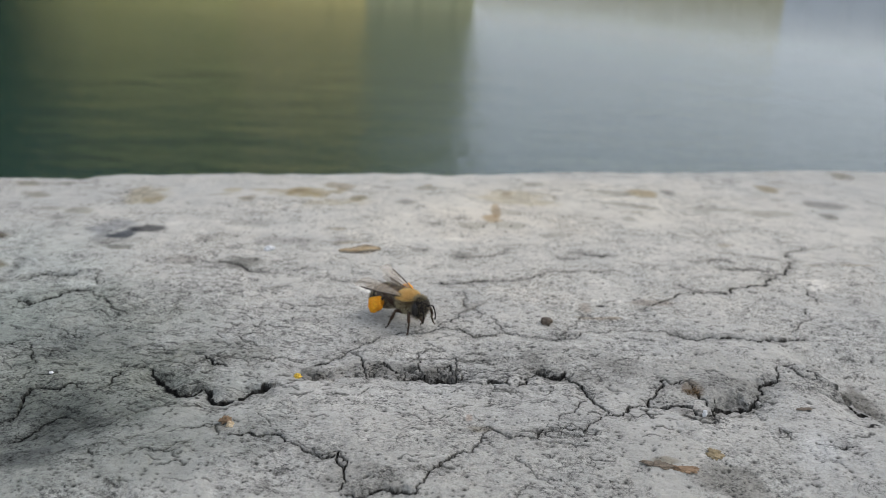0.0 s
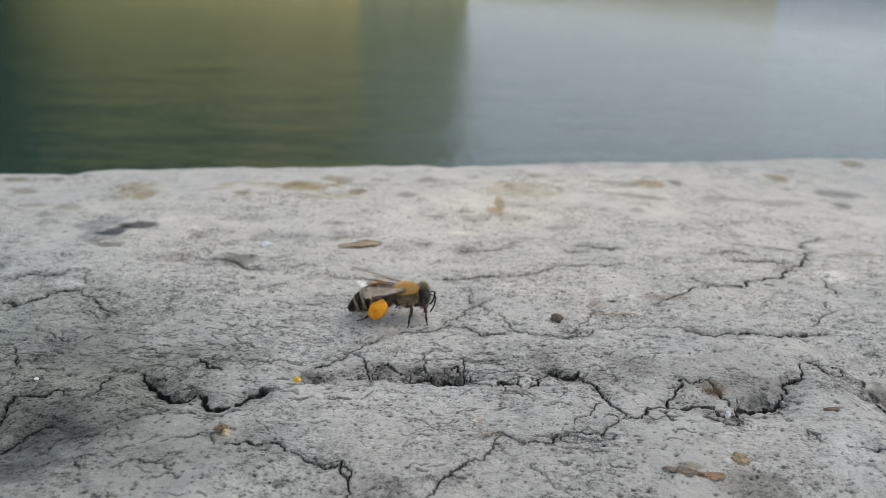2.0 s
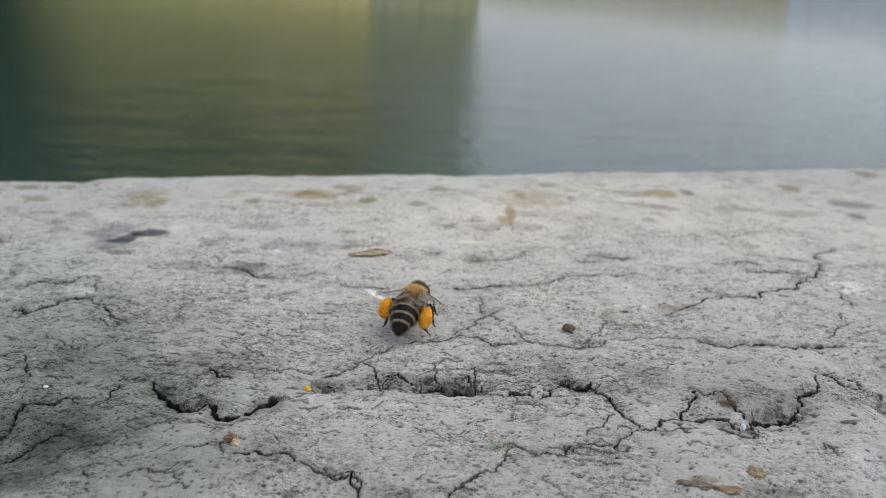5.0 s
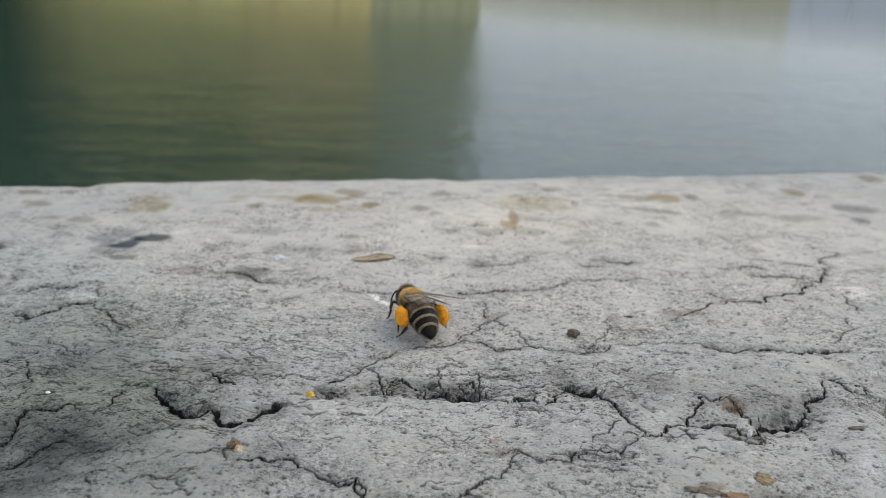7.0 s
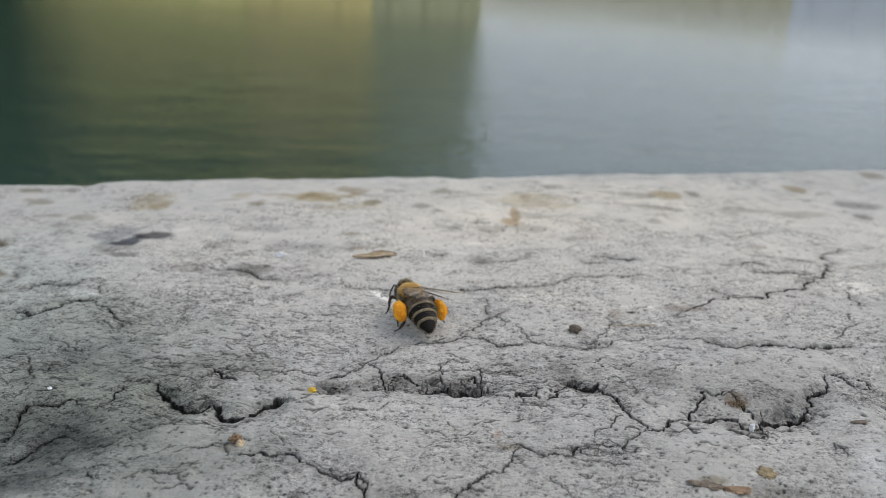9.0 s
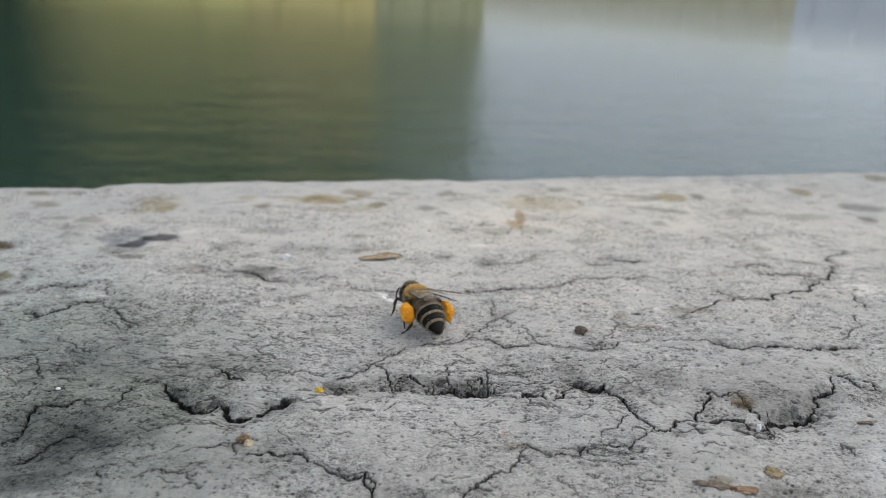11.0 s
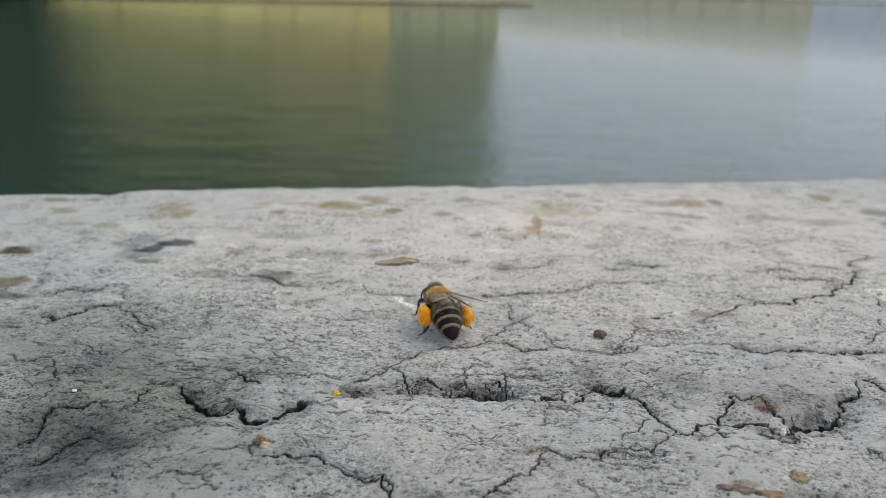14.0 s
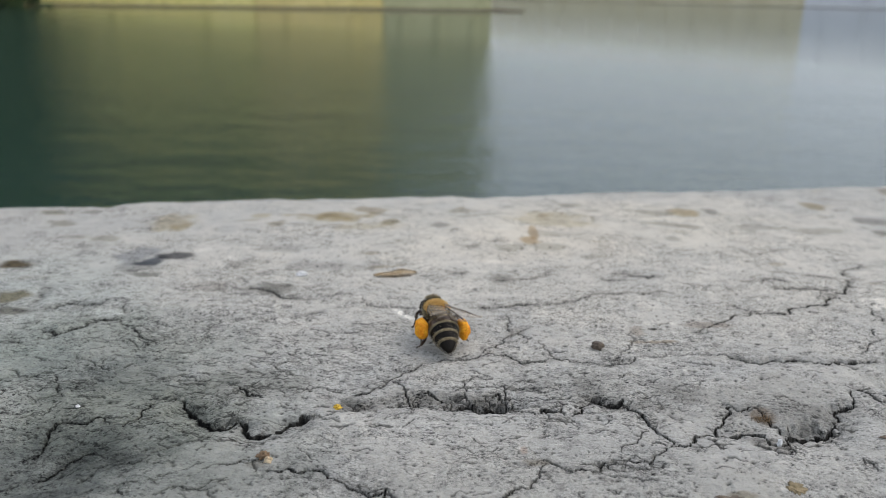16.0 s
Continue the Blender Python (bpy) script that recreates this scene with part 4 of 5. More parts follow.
        i0, i1 = np.searchsorted(us, (px - 3 * r * stretch, px + 3 * r * stretch))
        j0, j1 = np.searchsorted(vs, (py - skew - 4 * r, py - skew + 4 * r))
        x, y = X[i0:i1, j0:j1], Y[i0:i1, j0:j1]
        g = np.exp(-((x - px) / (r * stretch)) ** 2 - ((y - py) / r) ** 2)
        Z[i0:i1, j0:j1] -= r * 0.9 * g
        # each pit gets its shade as colour, darkest at the middle
        dirt_shade[i0:i1, j0:j1] = np.maximum(dirt_shade[i0:i1, j0:j1], 0.95 * g)
    # worn edge over the water, with a chipped corner
    rim = 209.5 - V
    Z -= 1.6 * np.exp(-rim / 1.4) * smooth(8, 0, rim)
    Y += 0.8 * lattice_noise(X, X * 0, 16, 31) * smooth(12, 0, rim) + 0.4 * lattice_noise(X, X * 0, 4, 32) * smooth(8, 0, rim)
    Y -= 1.6 * np.exp(-((X + 88) / 3.0) ** 2) * smooth(10, 0, rim) + 2.6 * smooth(-85, -88.5, X) * smooth(24, 0, rim)

    # stains, broad tones and painted shade: colour, x, y, half length, half width, strength
    tint = np.ones((*X.shape, 3))
    rough = 0.55 * lattice_noise(X, Y, 5, 41) + 0.35 * lattice_noise(X, Y, 1.6, 42)
    for colour, sx, sy, rx, ry, turn, power in STAIN_SHADES:
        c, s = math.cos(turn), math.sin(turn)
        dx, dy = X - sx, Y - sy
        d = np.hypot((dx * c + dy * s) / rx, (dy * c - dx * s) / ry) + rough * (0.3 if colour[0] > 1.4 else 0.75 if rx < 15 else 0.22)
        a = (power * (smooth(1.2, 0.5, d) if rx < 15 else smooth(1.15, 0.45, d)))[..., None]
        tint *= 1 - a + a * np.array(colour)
    # scattered grey and tan smudges towards the water
    rng = random.Random(88)
    for _ in range(60):
        sx, sy = rng.uniform(-105, 110), rng.uniform(128, 206)
        sy += EDGE_SLOPE * sx
        rx, ry = rng.uniform(1.2, 5.0), rng.uniform(0.5, 1.5)
        tone = rng.choice(((0.62, 0.62, 0.62), (0.72, 0.68, 0.6), (0.8, 0.75, 0.66), (0.55, 0.55, 0.55), (1.15, 1.14, 1.12), (1.2, 1.2, 1.2)))
        i0, i1 = np.searchsorted(us, (sx - 2 * rx, sx + 2 * rx))
        x, y = X[i0:i1], Y[i0:i1]
        d = np.hypot((x - sx) / rx, (y - sy - 0.2 * (x - sx)) / ry) + rough[i0:i1] * 0.8
        a = (rng.uniform(0.35, 0.85) * smooth(1.1, 0.4, d))[..., None]
        tint[i0:i1] *= 1 - a + a * np.array(tone)
    # fresh pale flecks where grains broke out
    for _ in range(420):
        sx, sy = rng.uniform(-70, 70), 62 + 70 * rng.random() ** 1.2
        rx, ry = rng.uniform(0.25, 1.1), rng.uniform(0.2, 0.6)
        skew = EDGE_SLOPE * sx
        i0, i1 = np.searchsorted(us, (sx - 2 * rx, sx + 2 * rx))
        j0, j1 = np.searchsorted(vs, (sy - skew - 2.5 * ry - 0.3, sy - skew + 2.5 * ry + 0.3))
        d = np.hypot((X[i0:i1, j0:j1] - sx) / rx, (Y[i0:i1, j0:j1] - sy) / ry) + fray[i0:i1, j0:j1] * 0.5
        a = (rng.uniform(0.3, 1.0) * smooth(1.1, 0.5, d))[..., None]
        tint[i0:i1, j0:j1] *= 1 + 0.24 * a
    # crack dirt and painted recess shade multiply into the tint
    dirt_shade = np.clip(dirt_shade, 0, 1)[..., None]
    tint *= 1 - dirt_shade * (1 - np.array((0.055, 0.052, 0.048)))

    nu, nv = X.shape
    # skirts: the face over the water and the near face, down to the foot of the slab
    low = -130.0
    verts = np.stack([X, Y, Z], -1)
    top = np.arange(nu * nv).reshape(nu, nv)
    quads = np.stack([top[:-1, :-1], top[1:, :-1], top[1:, 1:], top[:-1, 1:]], -1).reshape(-1, 4)
    far_low = verts[:, -1].copy()
    far_low[:, 1] += 3 + 1.5 * lattice_noise(us, us * 0, 20, 51)
    far_low[:, 2] = low
    near_low = verts[:, 0].copy()
    near_low[:, 2] = low
    base = nu * nv
    fl, nl = base + np.arange(nu), base + nu + np.arange(nu)
    quads = np.concatenate([
        quads,
        np.stack([top[:-1, -1], top[1:, -1], fl[1:], fl[:-1]], -1),
        np.stack([top[1:, 0], top[:-1, 0], nl[:-1], nl[1:]], -1),
        np.stack([fl[:-1], fl[1:], nl[1:], nl[:-1]], -1)])
    allv = np.concatenate([verts.reshape(-1, 3), far_low, near_low]) * MM
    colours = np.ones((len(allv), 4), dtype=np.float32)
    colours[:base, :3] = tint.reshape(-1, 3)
    me = bpy.data.meshes.new("parapet")
    me.vertices.add(len(allv))
    me.vertices.foreach_set("co", allv.astype(np.float32).ravel())
    me.loops.add(quads.size)
    me.loops.foreach_set("vertex_index", quads.astype(np.int32).ravel())
    me.polygons.add(len(quads))
    me.polygons.foreach_set("loop_start", np.arange(0, quads.size, 4, dtype=np.int32))
    me.polygons.foreach_set("use_smooth", np.ones(len(quads), dtype=bool))
    me.update(calc_edges=True)
    at = me.color_attributes.new("stain_shade", "FLOAT_COLOR", "POINT")
    at.data.foreach_set("color", colours.ravel())
    worn = np.zeros(len(allv), dtype=np.float32)
    ragged = 0.55 + 0.6 * lattice_noise(X, Y, 2.2, 61) + 0.4 * lattice_noise(X, Y, 0.8, 62)
    worn[:base] = np.clip(wear * ragged * 1.2, 0, 1).ravel()
    me.attributes.new("wear", "FLOAT", "POINT").data.foreach_set("value", worn)
    coarse = np.full(len(allv), 0.5, dtype=np.float32)
    coarse[:base] = np.clip(0.8 - 0.28 * smooth(100, 88, Y) * smooth(-45, -25, X) + 0.5 * lattice_noise(X, Y, 9, 63) + 0.35 * lattice_noise(X, Y, 3, 64) - 0.35 * smooth(118, 165, Y), 0.05, 1).ravel()
    me.attributes.new("grit", "FLOAT", "POINT").data.foreach_set("value", coarse)
    me.materials.append(STONE)
    ob = new("parapet", me)
    tagged(ob, "weathered pale grey stone parapet, cracked and pitted, with tan stains", "parapet", kind="structure")

    def height(x, y):
        v = y - EDGE_SLOPE * x
        i, j = np.searchsorted(us, x), np.searchsorted(vs, v)
        return float(Z[max(i - 2, 0):i + 3, max(j - 2, 0):j + 3].max())
    return ob, height


parapet, stone_height = build_ledge()

# ---- the river and its far bank ----
WATER_Z = -1.30


def build_setting():
    bm = bmesh.new()
    bmesh.ops.create_grid(bm, x_segments=24, y_segments=24, size=900)
    ob = part("water", bm, WATER)
    ob.location = (0, 899, WATER_Z)
    tagged(ob, "dark green river water with soft ripples reflecting houses and sky", "water", kind="structure")
    wall = part("quay_wall", box((-40, -0.3, -2.2), (40, 0.0, -0.1305), 0.004), QUAY)
    wall.matrix_world = pose(0, 0.2, 0, 0, 0, math.degrees(math.atan(EDGE_SLOPE)))
    tagged(wall, "grey stone quay wall below the parapet", "wall", kind="structure")
    ground = part("ground", box((-300, -300, -2.2), (300, -0.105, -0.45)), PAVING)
    ground.matrix_world = pose(0, 0, 0, 0, 0, math.degrees(math.atan(EDGE_SLOPE)))
    tagged(ground, "plain grey paved ground behind the parapet", "ground", kind="structure")
    return ob


water = build_setting()


def house(x0, y0, x1, y1, height, wall_mat, roof_h, label, storeys, bays, depth=9.0, roof_mat=None):
    """A house whose front runs along the bank from (x0, y0) to (x1, y1)."""
    a, b = Vector((x0, y0, 0)), Vector((x1, y1, 0))
    d = b - a
    length, turn = d.length, math.degrees(math.atan2(d.y, d.x))
    top = empty("house", pose(x0, y0, WATER_Z - 0.3, 0, 0, turn), label, "house")
    part("wall", box((0, 0, 0), (length, depth, height), 0.03), wall_mat, top, smooth=False)
    bm = bmesh.new()
    e = 0.35
    low = [bm.verts.new(p) for p in ((-e, -e, height + 0.004), (length + e, -e, height + 0.004), (length + e, depth + e, height + 0.004), (-e, depth + e, height + 0.004))]
    r0, r1 = bm.verts.new((1.5, depth / 2, height + roof_h)), bm.verts.new((length - 1.5, depth / 2, height + roof_h))
    bm.faces.new(low[::-1])
    bm.faces.new((low[0], low[1], r1, r0))
    bm.faces.new((low[2], low[3], r0, r1))
    bm.faces.new((low[1], low[2], r1))
    bm.faces.new((low[3], low[0], r0))
    part("roof", bm, roof_mat or ROOF, top, smooth=False)
    for s in range(storeys):
        for k in range(bays):
            wx = length * (k + 0.5) / bays
            wz = 1.4 + s * (height - 1.2) / storeys
            win = part("window", box((wx - 0.45, -0.06, wz), (wx + 0.45, 0.02, wz + 1.3), 0.02), wall_mat, top)
            part("sill", box((wx - 0.6, -0.14, wz - 0.1), (wx + 0.6, -0.001, wz - 0.01), 0.01), wall_mat, win)
    return top


def tree(x, y, height, spread, seed, clump_count=60):
    rng = random.Random(seed)
    top = empty("tree", pose(x, y, WATER_Z - 0.3), "tall dark green leafy tree on the far bank", "tree", "trees on the far bank")
    bm = bmesh.new()
    for k in range(7):
        a = rng.uniform(0, 6.28)
        z0 = height * (0.22 + 0.07 * k)
        tip = (math.cos(a) * spread * 0.6, math.sin(a) * spread * 0.6, z0 + height * 0.25)
        limb = tube([(0, 0, z0), (tip[0] * 0.5, tip[1] * 0.5, z0 + height * 0.1), tip], [0.16, 0.1, 0.04], 6, 1.0)
        me = bpy.data.meshes.new("limb")
        limb.to_mesh(me)
        limb.free()
        bm.from_mesh(me)
        bpy.data.meshes.remove(me)
    trunk = tube([(0, 0, 0), (0.1, 0, height * 0.4), (0, 0.1, height * 0.8)], [0.38, 0.26, 0.08], 10, 1.0)
    me = bpy.data.meshes.new("limb")
    trunk.to_mesh(me)
    trunk.free()
    bm.from_mesh(me)
    bpy.data.meshes.remove(me)
    part("trunk", bm, BARK, top)
    verts, faces = [], []
    clumps = [(rng.gauss(0, spread * 0.42), rng.gauss(0, spread * 0.42), height * rng.uniform(0.03, 0.95)) for _ in range(clump_count)]
    for cx, cy, cz in clumps:
        for _ in range(70):
            v = Vector((cx + rng.gauss(0, 1.1), cy + rng.gauss(0, 1.1), cz + rng.gauss(0, 1.0)))
            u = Vector((rng.uniform(-1, 1), rng.uniform(-1, 1), rng.uniform(-1, 1))).normalized() * rng.uniform(0.4, 0.75)
            w = u.orthogonal() * 0.6
            n0 = len(verts)
            verts += [v - u, v + w, v + u, v - w]
            faces.append((n0, n0 + 1, n0 + 2, n0 + 3))
    me = bpy.data.meshes.new("crown")
    me.from_pydata([tuple(v) for v in verts], [], faces)
    me.materials.append(LEAF)
    crown = new("crown", me)
    crown.parent = top
    return top


def build_far_bank():
    bank = part("bank", box((-120, 0, -1.5), (16.5, 110, 0.36), 0.05), MUD)
    bank.matrix_world = pose(-12.2, 61, WATER_Z - 0.25, 0, 0, 16)
    tagged(bank, "low stone embankment across the river", "embankment", kind="structure")
    house(-34.2, 54.9, -16.15, 61.4, 9.5, OCHRE, 1.6, "ochre yellow rendered riverside house with dark roof", 2, 3)
    house(-16.1, 61.4, -7.2, 64.7, 14.1, AMBER, 1.8, "taller amber rendered riverside house with dark roof", 3, 2)
    house(-7.15, 64.7, 1.1, 67.4, 21.0, DRAB, 2.0, "tall drab grey-green rendered house across the river", 6, 3)
    shore = part("bank", box((-160, 0, -1.5), (150, 200, 0.36), 0.05), MUD)
    shore.matrix_world = pose(1.5, 186, WATER_Z - 0.25, 0, 0, -41)
    tagged(shore, "distant low stone embankment upriver", "embankment", kind="structure")
    house(2.0, 190.0, 33.0, 162.2, 9.4, CREAM, 1.2, "long olive cream rendered house on the distant bank", 3, 7)
    house(33.0, 162.2, 54.0, 143.4, 10.0, CREAM, 1.0, "olive cream rendered house with dark roof on the distant bank", 3, 5)
    house(54.03, 143.37, 92.0, 109.3, 10.2, PALE, 0.8, "long pale rendered house with light roof on the distant bank", 3, 8, roof_mat=PALE)
    for k, (x, y, h, s) in enumerate(((-25.6, 42.5, 24, 4.2), (-33, 46, 24, 4.6), (-40, 44, 22, 4.5), (-17, 63, 35, 6), (-10, 62, 36, 6),
                                      (-24, 61, 34, 6), (-31, 58, 33, 6), (-13, 68, 40, 6.5), (-21, 68, 40, 6.5),
                                      (-29, 67, 38, 6.5), (-38, 60, 32, 6))):
        tree(x * 1.22, y * 1.22, h * 1.22, s * 1.22, 900 + k, 60)


build_far_bank()


# ---- the bee ----
def wing_mesh(length, width, root):
    """A flat wing with a straight front edge, running along -x; front edge at y = 0, blade towards +y."""
    bm = bmesh.new()
    rows = []
    for i in range(15):
        s = i / 14
        front = -0.12 * math.sin(math.pi * s) * width
        chord = width * (0.16 + 0.84 * math.sin(min(1.0, s * 1.25) * math.pi / 2) ** 1.2) * math.sqrt(max(0.0, 1 - max(0.0, (s - 0.72) / 0.28) ** 2.2))
        row = []
        for j in range(7):
            u = j / 6
            sag = 0.10 * width * math.sin(math.pi * u) + 0.05 * math.sin(u * 14 + s * 6)
            row.append(bm.verts.new(Vector((-length * s - (0.08 * width * u if s > 0.7 else 0), front + chord * u, sag)) * MM))
        rows.append(row)
    for a, b in zip(rows, rows[1:]):
        for j in range(6):
            bm.faces.new((a[j], a[j + 1], b[j + 1], b[j]))
    bmesh.ops.remove_doubles(bm, verts=bm.verts[:], dist=1e-7)
    return bm


def vein_mesh(length, width):
    bm = bmesh.new()
    for way, r in ((((0, 0, 0.05), (-length * 0.5, -0.1 * width, 0.06), (-length * 0.86, -0.02, 0.06)), 0.10),
                   (((0, 0.05, 0.05), (-length * 0.4, width * 0.28, 0.16), (-length * 0.78, width * 0.32, 0.18)), 0.035),
                   (((0, 0.08, 0.05), (-length * 0.35, width * 0.55, 0.16), (-length * 0.62, width * 0.8, 0.12)), 0.035),
                   (((-length * 0.42, width * 0.28, 0.17), (-length * 0.47, width * 0.45, 0.18), (-length * 0.5, width * 0.7, 0.14)), 0.03),
                   (((-length * 0.55, 0.0, 0.08), (-length * 0.62, width * 0.2, 0.16), (-length * 0.68, width * 0.5, 0.17)), 0.03)):
        v = tube(way, [r] * len(way), 6)
        me = bpy.data.meshes.new("one")
        v.to_mesh(me)
        v.free()
        bm.from_mesh(me)
        bpy.data.meshes.remove(me)
    return bm


def abdomen_axis(s):
    """The abdomen's middle line and half sizes; s from 0 (waist) to 1 (tip), in mm."""
    x = 0.55 - 6.95 * s
    z = 3.55 + 0.35 * math.sin(s * math.pi) - 1.95 * s ** 1.6
    w = 2.12 * max(0.0, 1 - ((s - 0.42) / 0.60) ** 1.75) ** 0.82 if s > 0.42 else 2.12 * (0.55 + 0.45 * math.sin(s / 0.42 * math.pi / 2))
    return (x, 0.0, z), max(w, 0.12), max(w * 0.92, 0.12)


def abdomen_ring(s, grow=0.0):
    c, w, h = abdomen_axis(s)
    c2, _, _ = abdomen_axis(min(s + 0.02, 1.0)) if s < 0.98 else abdomen_axis(s)
    c1, _, _ = abdomen_axis(max(s - 0.02, 0.0))
    return (c, Vector(c2) - Vector(c1), w + grow, h + grow)


def build_bee():
    bee = empty("bee", pose(-0.0072, 0.112, 0), "honeybee with banded abdomen and orange pollen loads on stone", "bee")
    # thorax
    thorax = part("thorax", lump((2.0, 1.8, 1.55), 3, 0.05, 2, (2.2, 0, 3.75)), THORAX, bee)
    c, r = (2.2, 0, 3.75), (1.98, 1.78, 1.52)
    part("hair_coat", hairs(ellipsoid_points(c, r, 5600, 21, lambda v: v.z > 0.42 + 0.12 * v.x), 0.66, 0.022, 22, lean=(-0.2, 0, 0.1), curl=0.6), GOLD_HAIR, thorax, "golden brown hair on the back")
    part("side_hair", hairs(ellipsoid_points(c, r, 4200, 23, lambda v: v.z <= 0.46 + 0.12 * v.x), 0.55, 0.02, 24, lean=(-0.25, 0, -0.15)), BUFF_HAIR, thorax, "pale buff hair on the flanks")
    # abdomen: overlapping segments, each with a pale hind margin
    abdomen = part("abdomen", loft([abdomen_ring(s, -0.10) for s in (0.0, 0.08, 0.2, 0.35, 0.5, 0.65, 0.8, 0.92, 1.0)], 28), CUTICLE, bee)
    cuts = (0.0, 0.17, 0.34, 0.51, 0.67, 0.82, 1.0)
    for k, (s0, s1) in enumerate(zip(cuts, cuts[1:])):
        n = 7
        ss = [s0 + (s1 - s0) * i / n for i in range(n + 1)]
        seg = part("segment", loft([abdomen_ring(s, 0.02 + 0.07 * (s - s0) / (s1 - s0)) for s in ss], 32), BROWN_CUTICLE if k < 3 else CUTICLE, abdomen)
        if k < 5:
            b0 = s1 - (0.038 if k else 0.025)
            part("band", loft([abdomen_ring(s, 0.03 + g) for s, g in ((b0, 0.03), (b0 + 0.012, 0.09), (s1 - 0.004, 0.10), (s1 + 0.008, 0.02))], 32), PALE_BAND, abdomen, "pale hair band")
    rng = random.Random(77)
    fuzz, short = [], []
    for _ in range(5200):
        s, a = rng.uniform(0.02, 0.97), rng.uniform(0, 2 * math.pi)
        cc, w, h = abdomen_axis(s)
        p = (cc[0], cc[1] + (w + 0.06) * math.cos(a), cc[2] + (h + 0.06) * math.sin(a))
        near_band = min(abs(s - q + 0.008) for q in cuts[1:-1]) < 0.036
        if near_band or s < 0.12:
            fuzz.append((p, (-0.6, math.cos(a), math.sin(a))))
        elif math.sin(a) < 0.2 or rng.random() < 0.25:
            short.append((p, (-0.9, math.cos(a), math.sin(a))))
    part("band_hair", hairs(fuzz, 0.5, 0.018, 78, lean=(-0.5, 0, 0), curl=0.5), BAND_HAIR, abdomen)
    part("short_hair", hairs(short, 0.26, 0.013, 79, lean=(-0.9, 0, 0)), DARK_HAIR, abdomen)
    # head
    head = part("head", lump((1.0, 1.62, 1.75), 5, 0.05, 1.5, (4.62, 0, 3.55)), CUTICLE, bee)
    part("face_hair", hairs(ellipsoid_points((4.62, 0, 3.55), (1.0, 1.62, 1.75), 2300, 31, lambda v: abs(v.y) < 0.86 or v.x < 0.2), 0.4, 0.016, 32, lean=(0.1, 0, 0.2)), GREY_HAIR, head)
    part("crown_hair", hairs(ellipsoid_points((4.55, 0, 3.6), (1.0, 1.5, 1.75), 520, 33, lambda v: v.z > 0.75), 0.55, 0.018, 34), BUFF_HAIR, head)
    antennae = {}
    for side in (1, -1):
        part("eye", lump((0.5, 0.36, 1.02), 7, 0.02, 1, (4.85, 1.38 * side, 3.65)), EYE, head, "large dark oval compound eye")
        part("mandible", tube([(5.1, 0.35 * side, 2.25), (5.25, 0.3 * side, 1.85), (5.2, 0.08 * side, 1.5)], [0.28, 0.2, 0.1], 10), BROWN_CUTICLE, head)
        root = Vector((5.5, 0.42 * side, 3.95))
        antenna = part("antenna", tube([(0, 0, 0), (0.4, 0.3 * side, 0.22), (0.9, 0.55 * side, 0.25)], [0.10, 0.085, 0.10], 8), CUTICLE, bee)
        antenna.location = root * MM
        n = 10
        a, b = Vector((0.9, 0.55 * side, 0.25)), Vector((1.35, 0.75 * side, -2.0))
        pts = [a.lerp(b, i / n) + Vector((0.22 * math.sin(i / n * 3.1), 0, 0)) for i in range(n + 1)]
        part("flagellum", tube(pts, [0.105 + (0.02 if i % 2 else 0) for i in range(n + 1)], 8), CUTICLE, antenna)
        antennae[side] = antenna
    part("tongue", tube([(5.2, 0, 1.9), (5.1, 0, 1.3), (4.8, 0, 0.8)], [0.16, 0.12, 0.06], 8), BROWN_CUTICLE, head)
    # wings: the fore wing over the hind wing, spread more on the right side
    wings = []
    for side, spread, tilt, lift in ((1, 11, 16, 15), (-1, 38, 14, 6)):
        flip = Matrix.Diagonal((1, -side, 1, 1))
        for name, le, wi, root, more, drop in (("forewing", 7.7, 3.0, (2.1, 1.25 * side, 4.95), 0, 0), ("hindwing", 5.8, 2.0, (1.6, 1.25 * side, 4.75), 12, -4)):
            bm = wing_mesh(le, wi, 0)
            bmesh.ops.transform(bm, matrix=flip, verts=bm.verts[:])
            wing = part(name, bm, WING, bee, "thin smoky translucent wing")
            wing.matrix_basis = pose(root[0] * MM, root[1] * MM, root[2] * MM, 0, 0, -(spread - more) * side) @ pose(0, 0, 0, 0, lift + drop, 0) @ pose(0, 0, 0, tilt * -side, 0, 0)
            vm = vein_mesh(le, wi)
            bmesh.ops.transform(vm, matrix=flip, verts=vm.verts[:])
            part("vein", vm, VEIN, wing)
            if side < 0:
                wings.append(wing)
    # legs
    legs = {}
    for side in (1, -1):
        hind_toe = (-1.6, 3.7, 0.12) if side > 0 else (-5.1, 1.3, 0.12)
        for name, ps in (("front_leg", ((3.4, 0.9, 2.4), (4.4, 2.2, 3.1), (4.8, 2.5, 1.4), (5.0, 3.0, 0.12))),
                         ("middle_leg", ((2.1, 1.1, 2.3), (1.9, 2.6, 3.0), (1.3, 3.0, 1.4), (0.7, 3.4, 0.12))),
                         ("hind_leg", ((0.9, 1.1, 2.6), (-0.5, 2.5, 4.4), (-2.9, 2.7, 2.0), hind_toe))):
            hip, knee, ankle, toe = [Vector((p[0], p[1] * side, p[2])) for p in ps]
            hind = name == "hind_leg"
            q = [(p - hip) for p in (hip, knee, ankle, toe)]
            leg = part(name, tube([q[0], q[0].lerp(q[1], 0.5) + Vector((0, 0, 0.12)), q[1]], [0.26, 0.30, 0.2], 10), LEG_CUTICLE, bee)
            leg.location = hip * MM
            bow = Vector((0.12, 0.1 * side, 0.1))
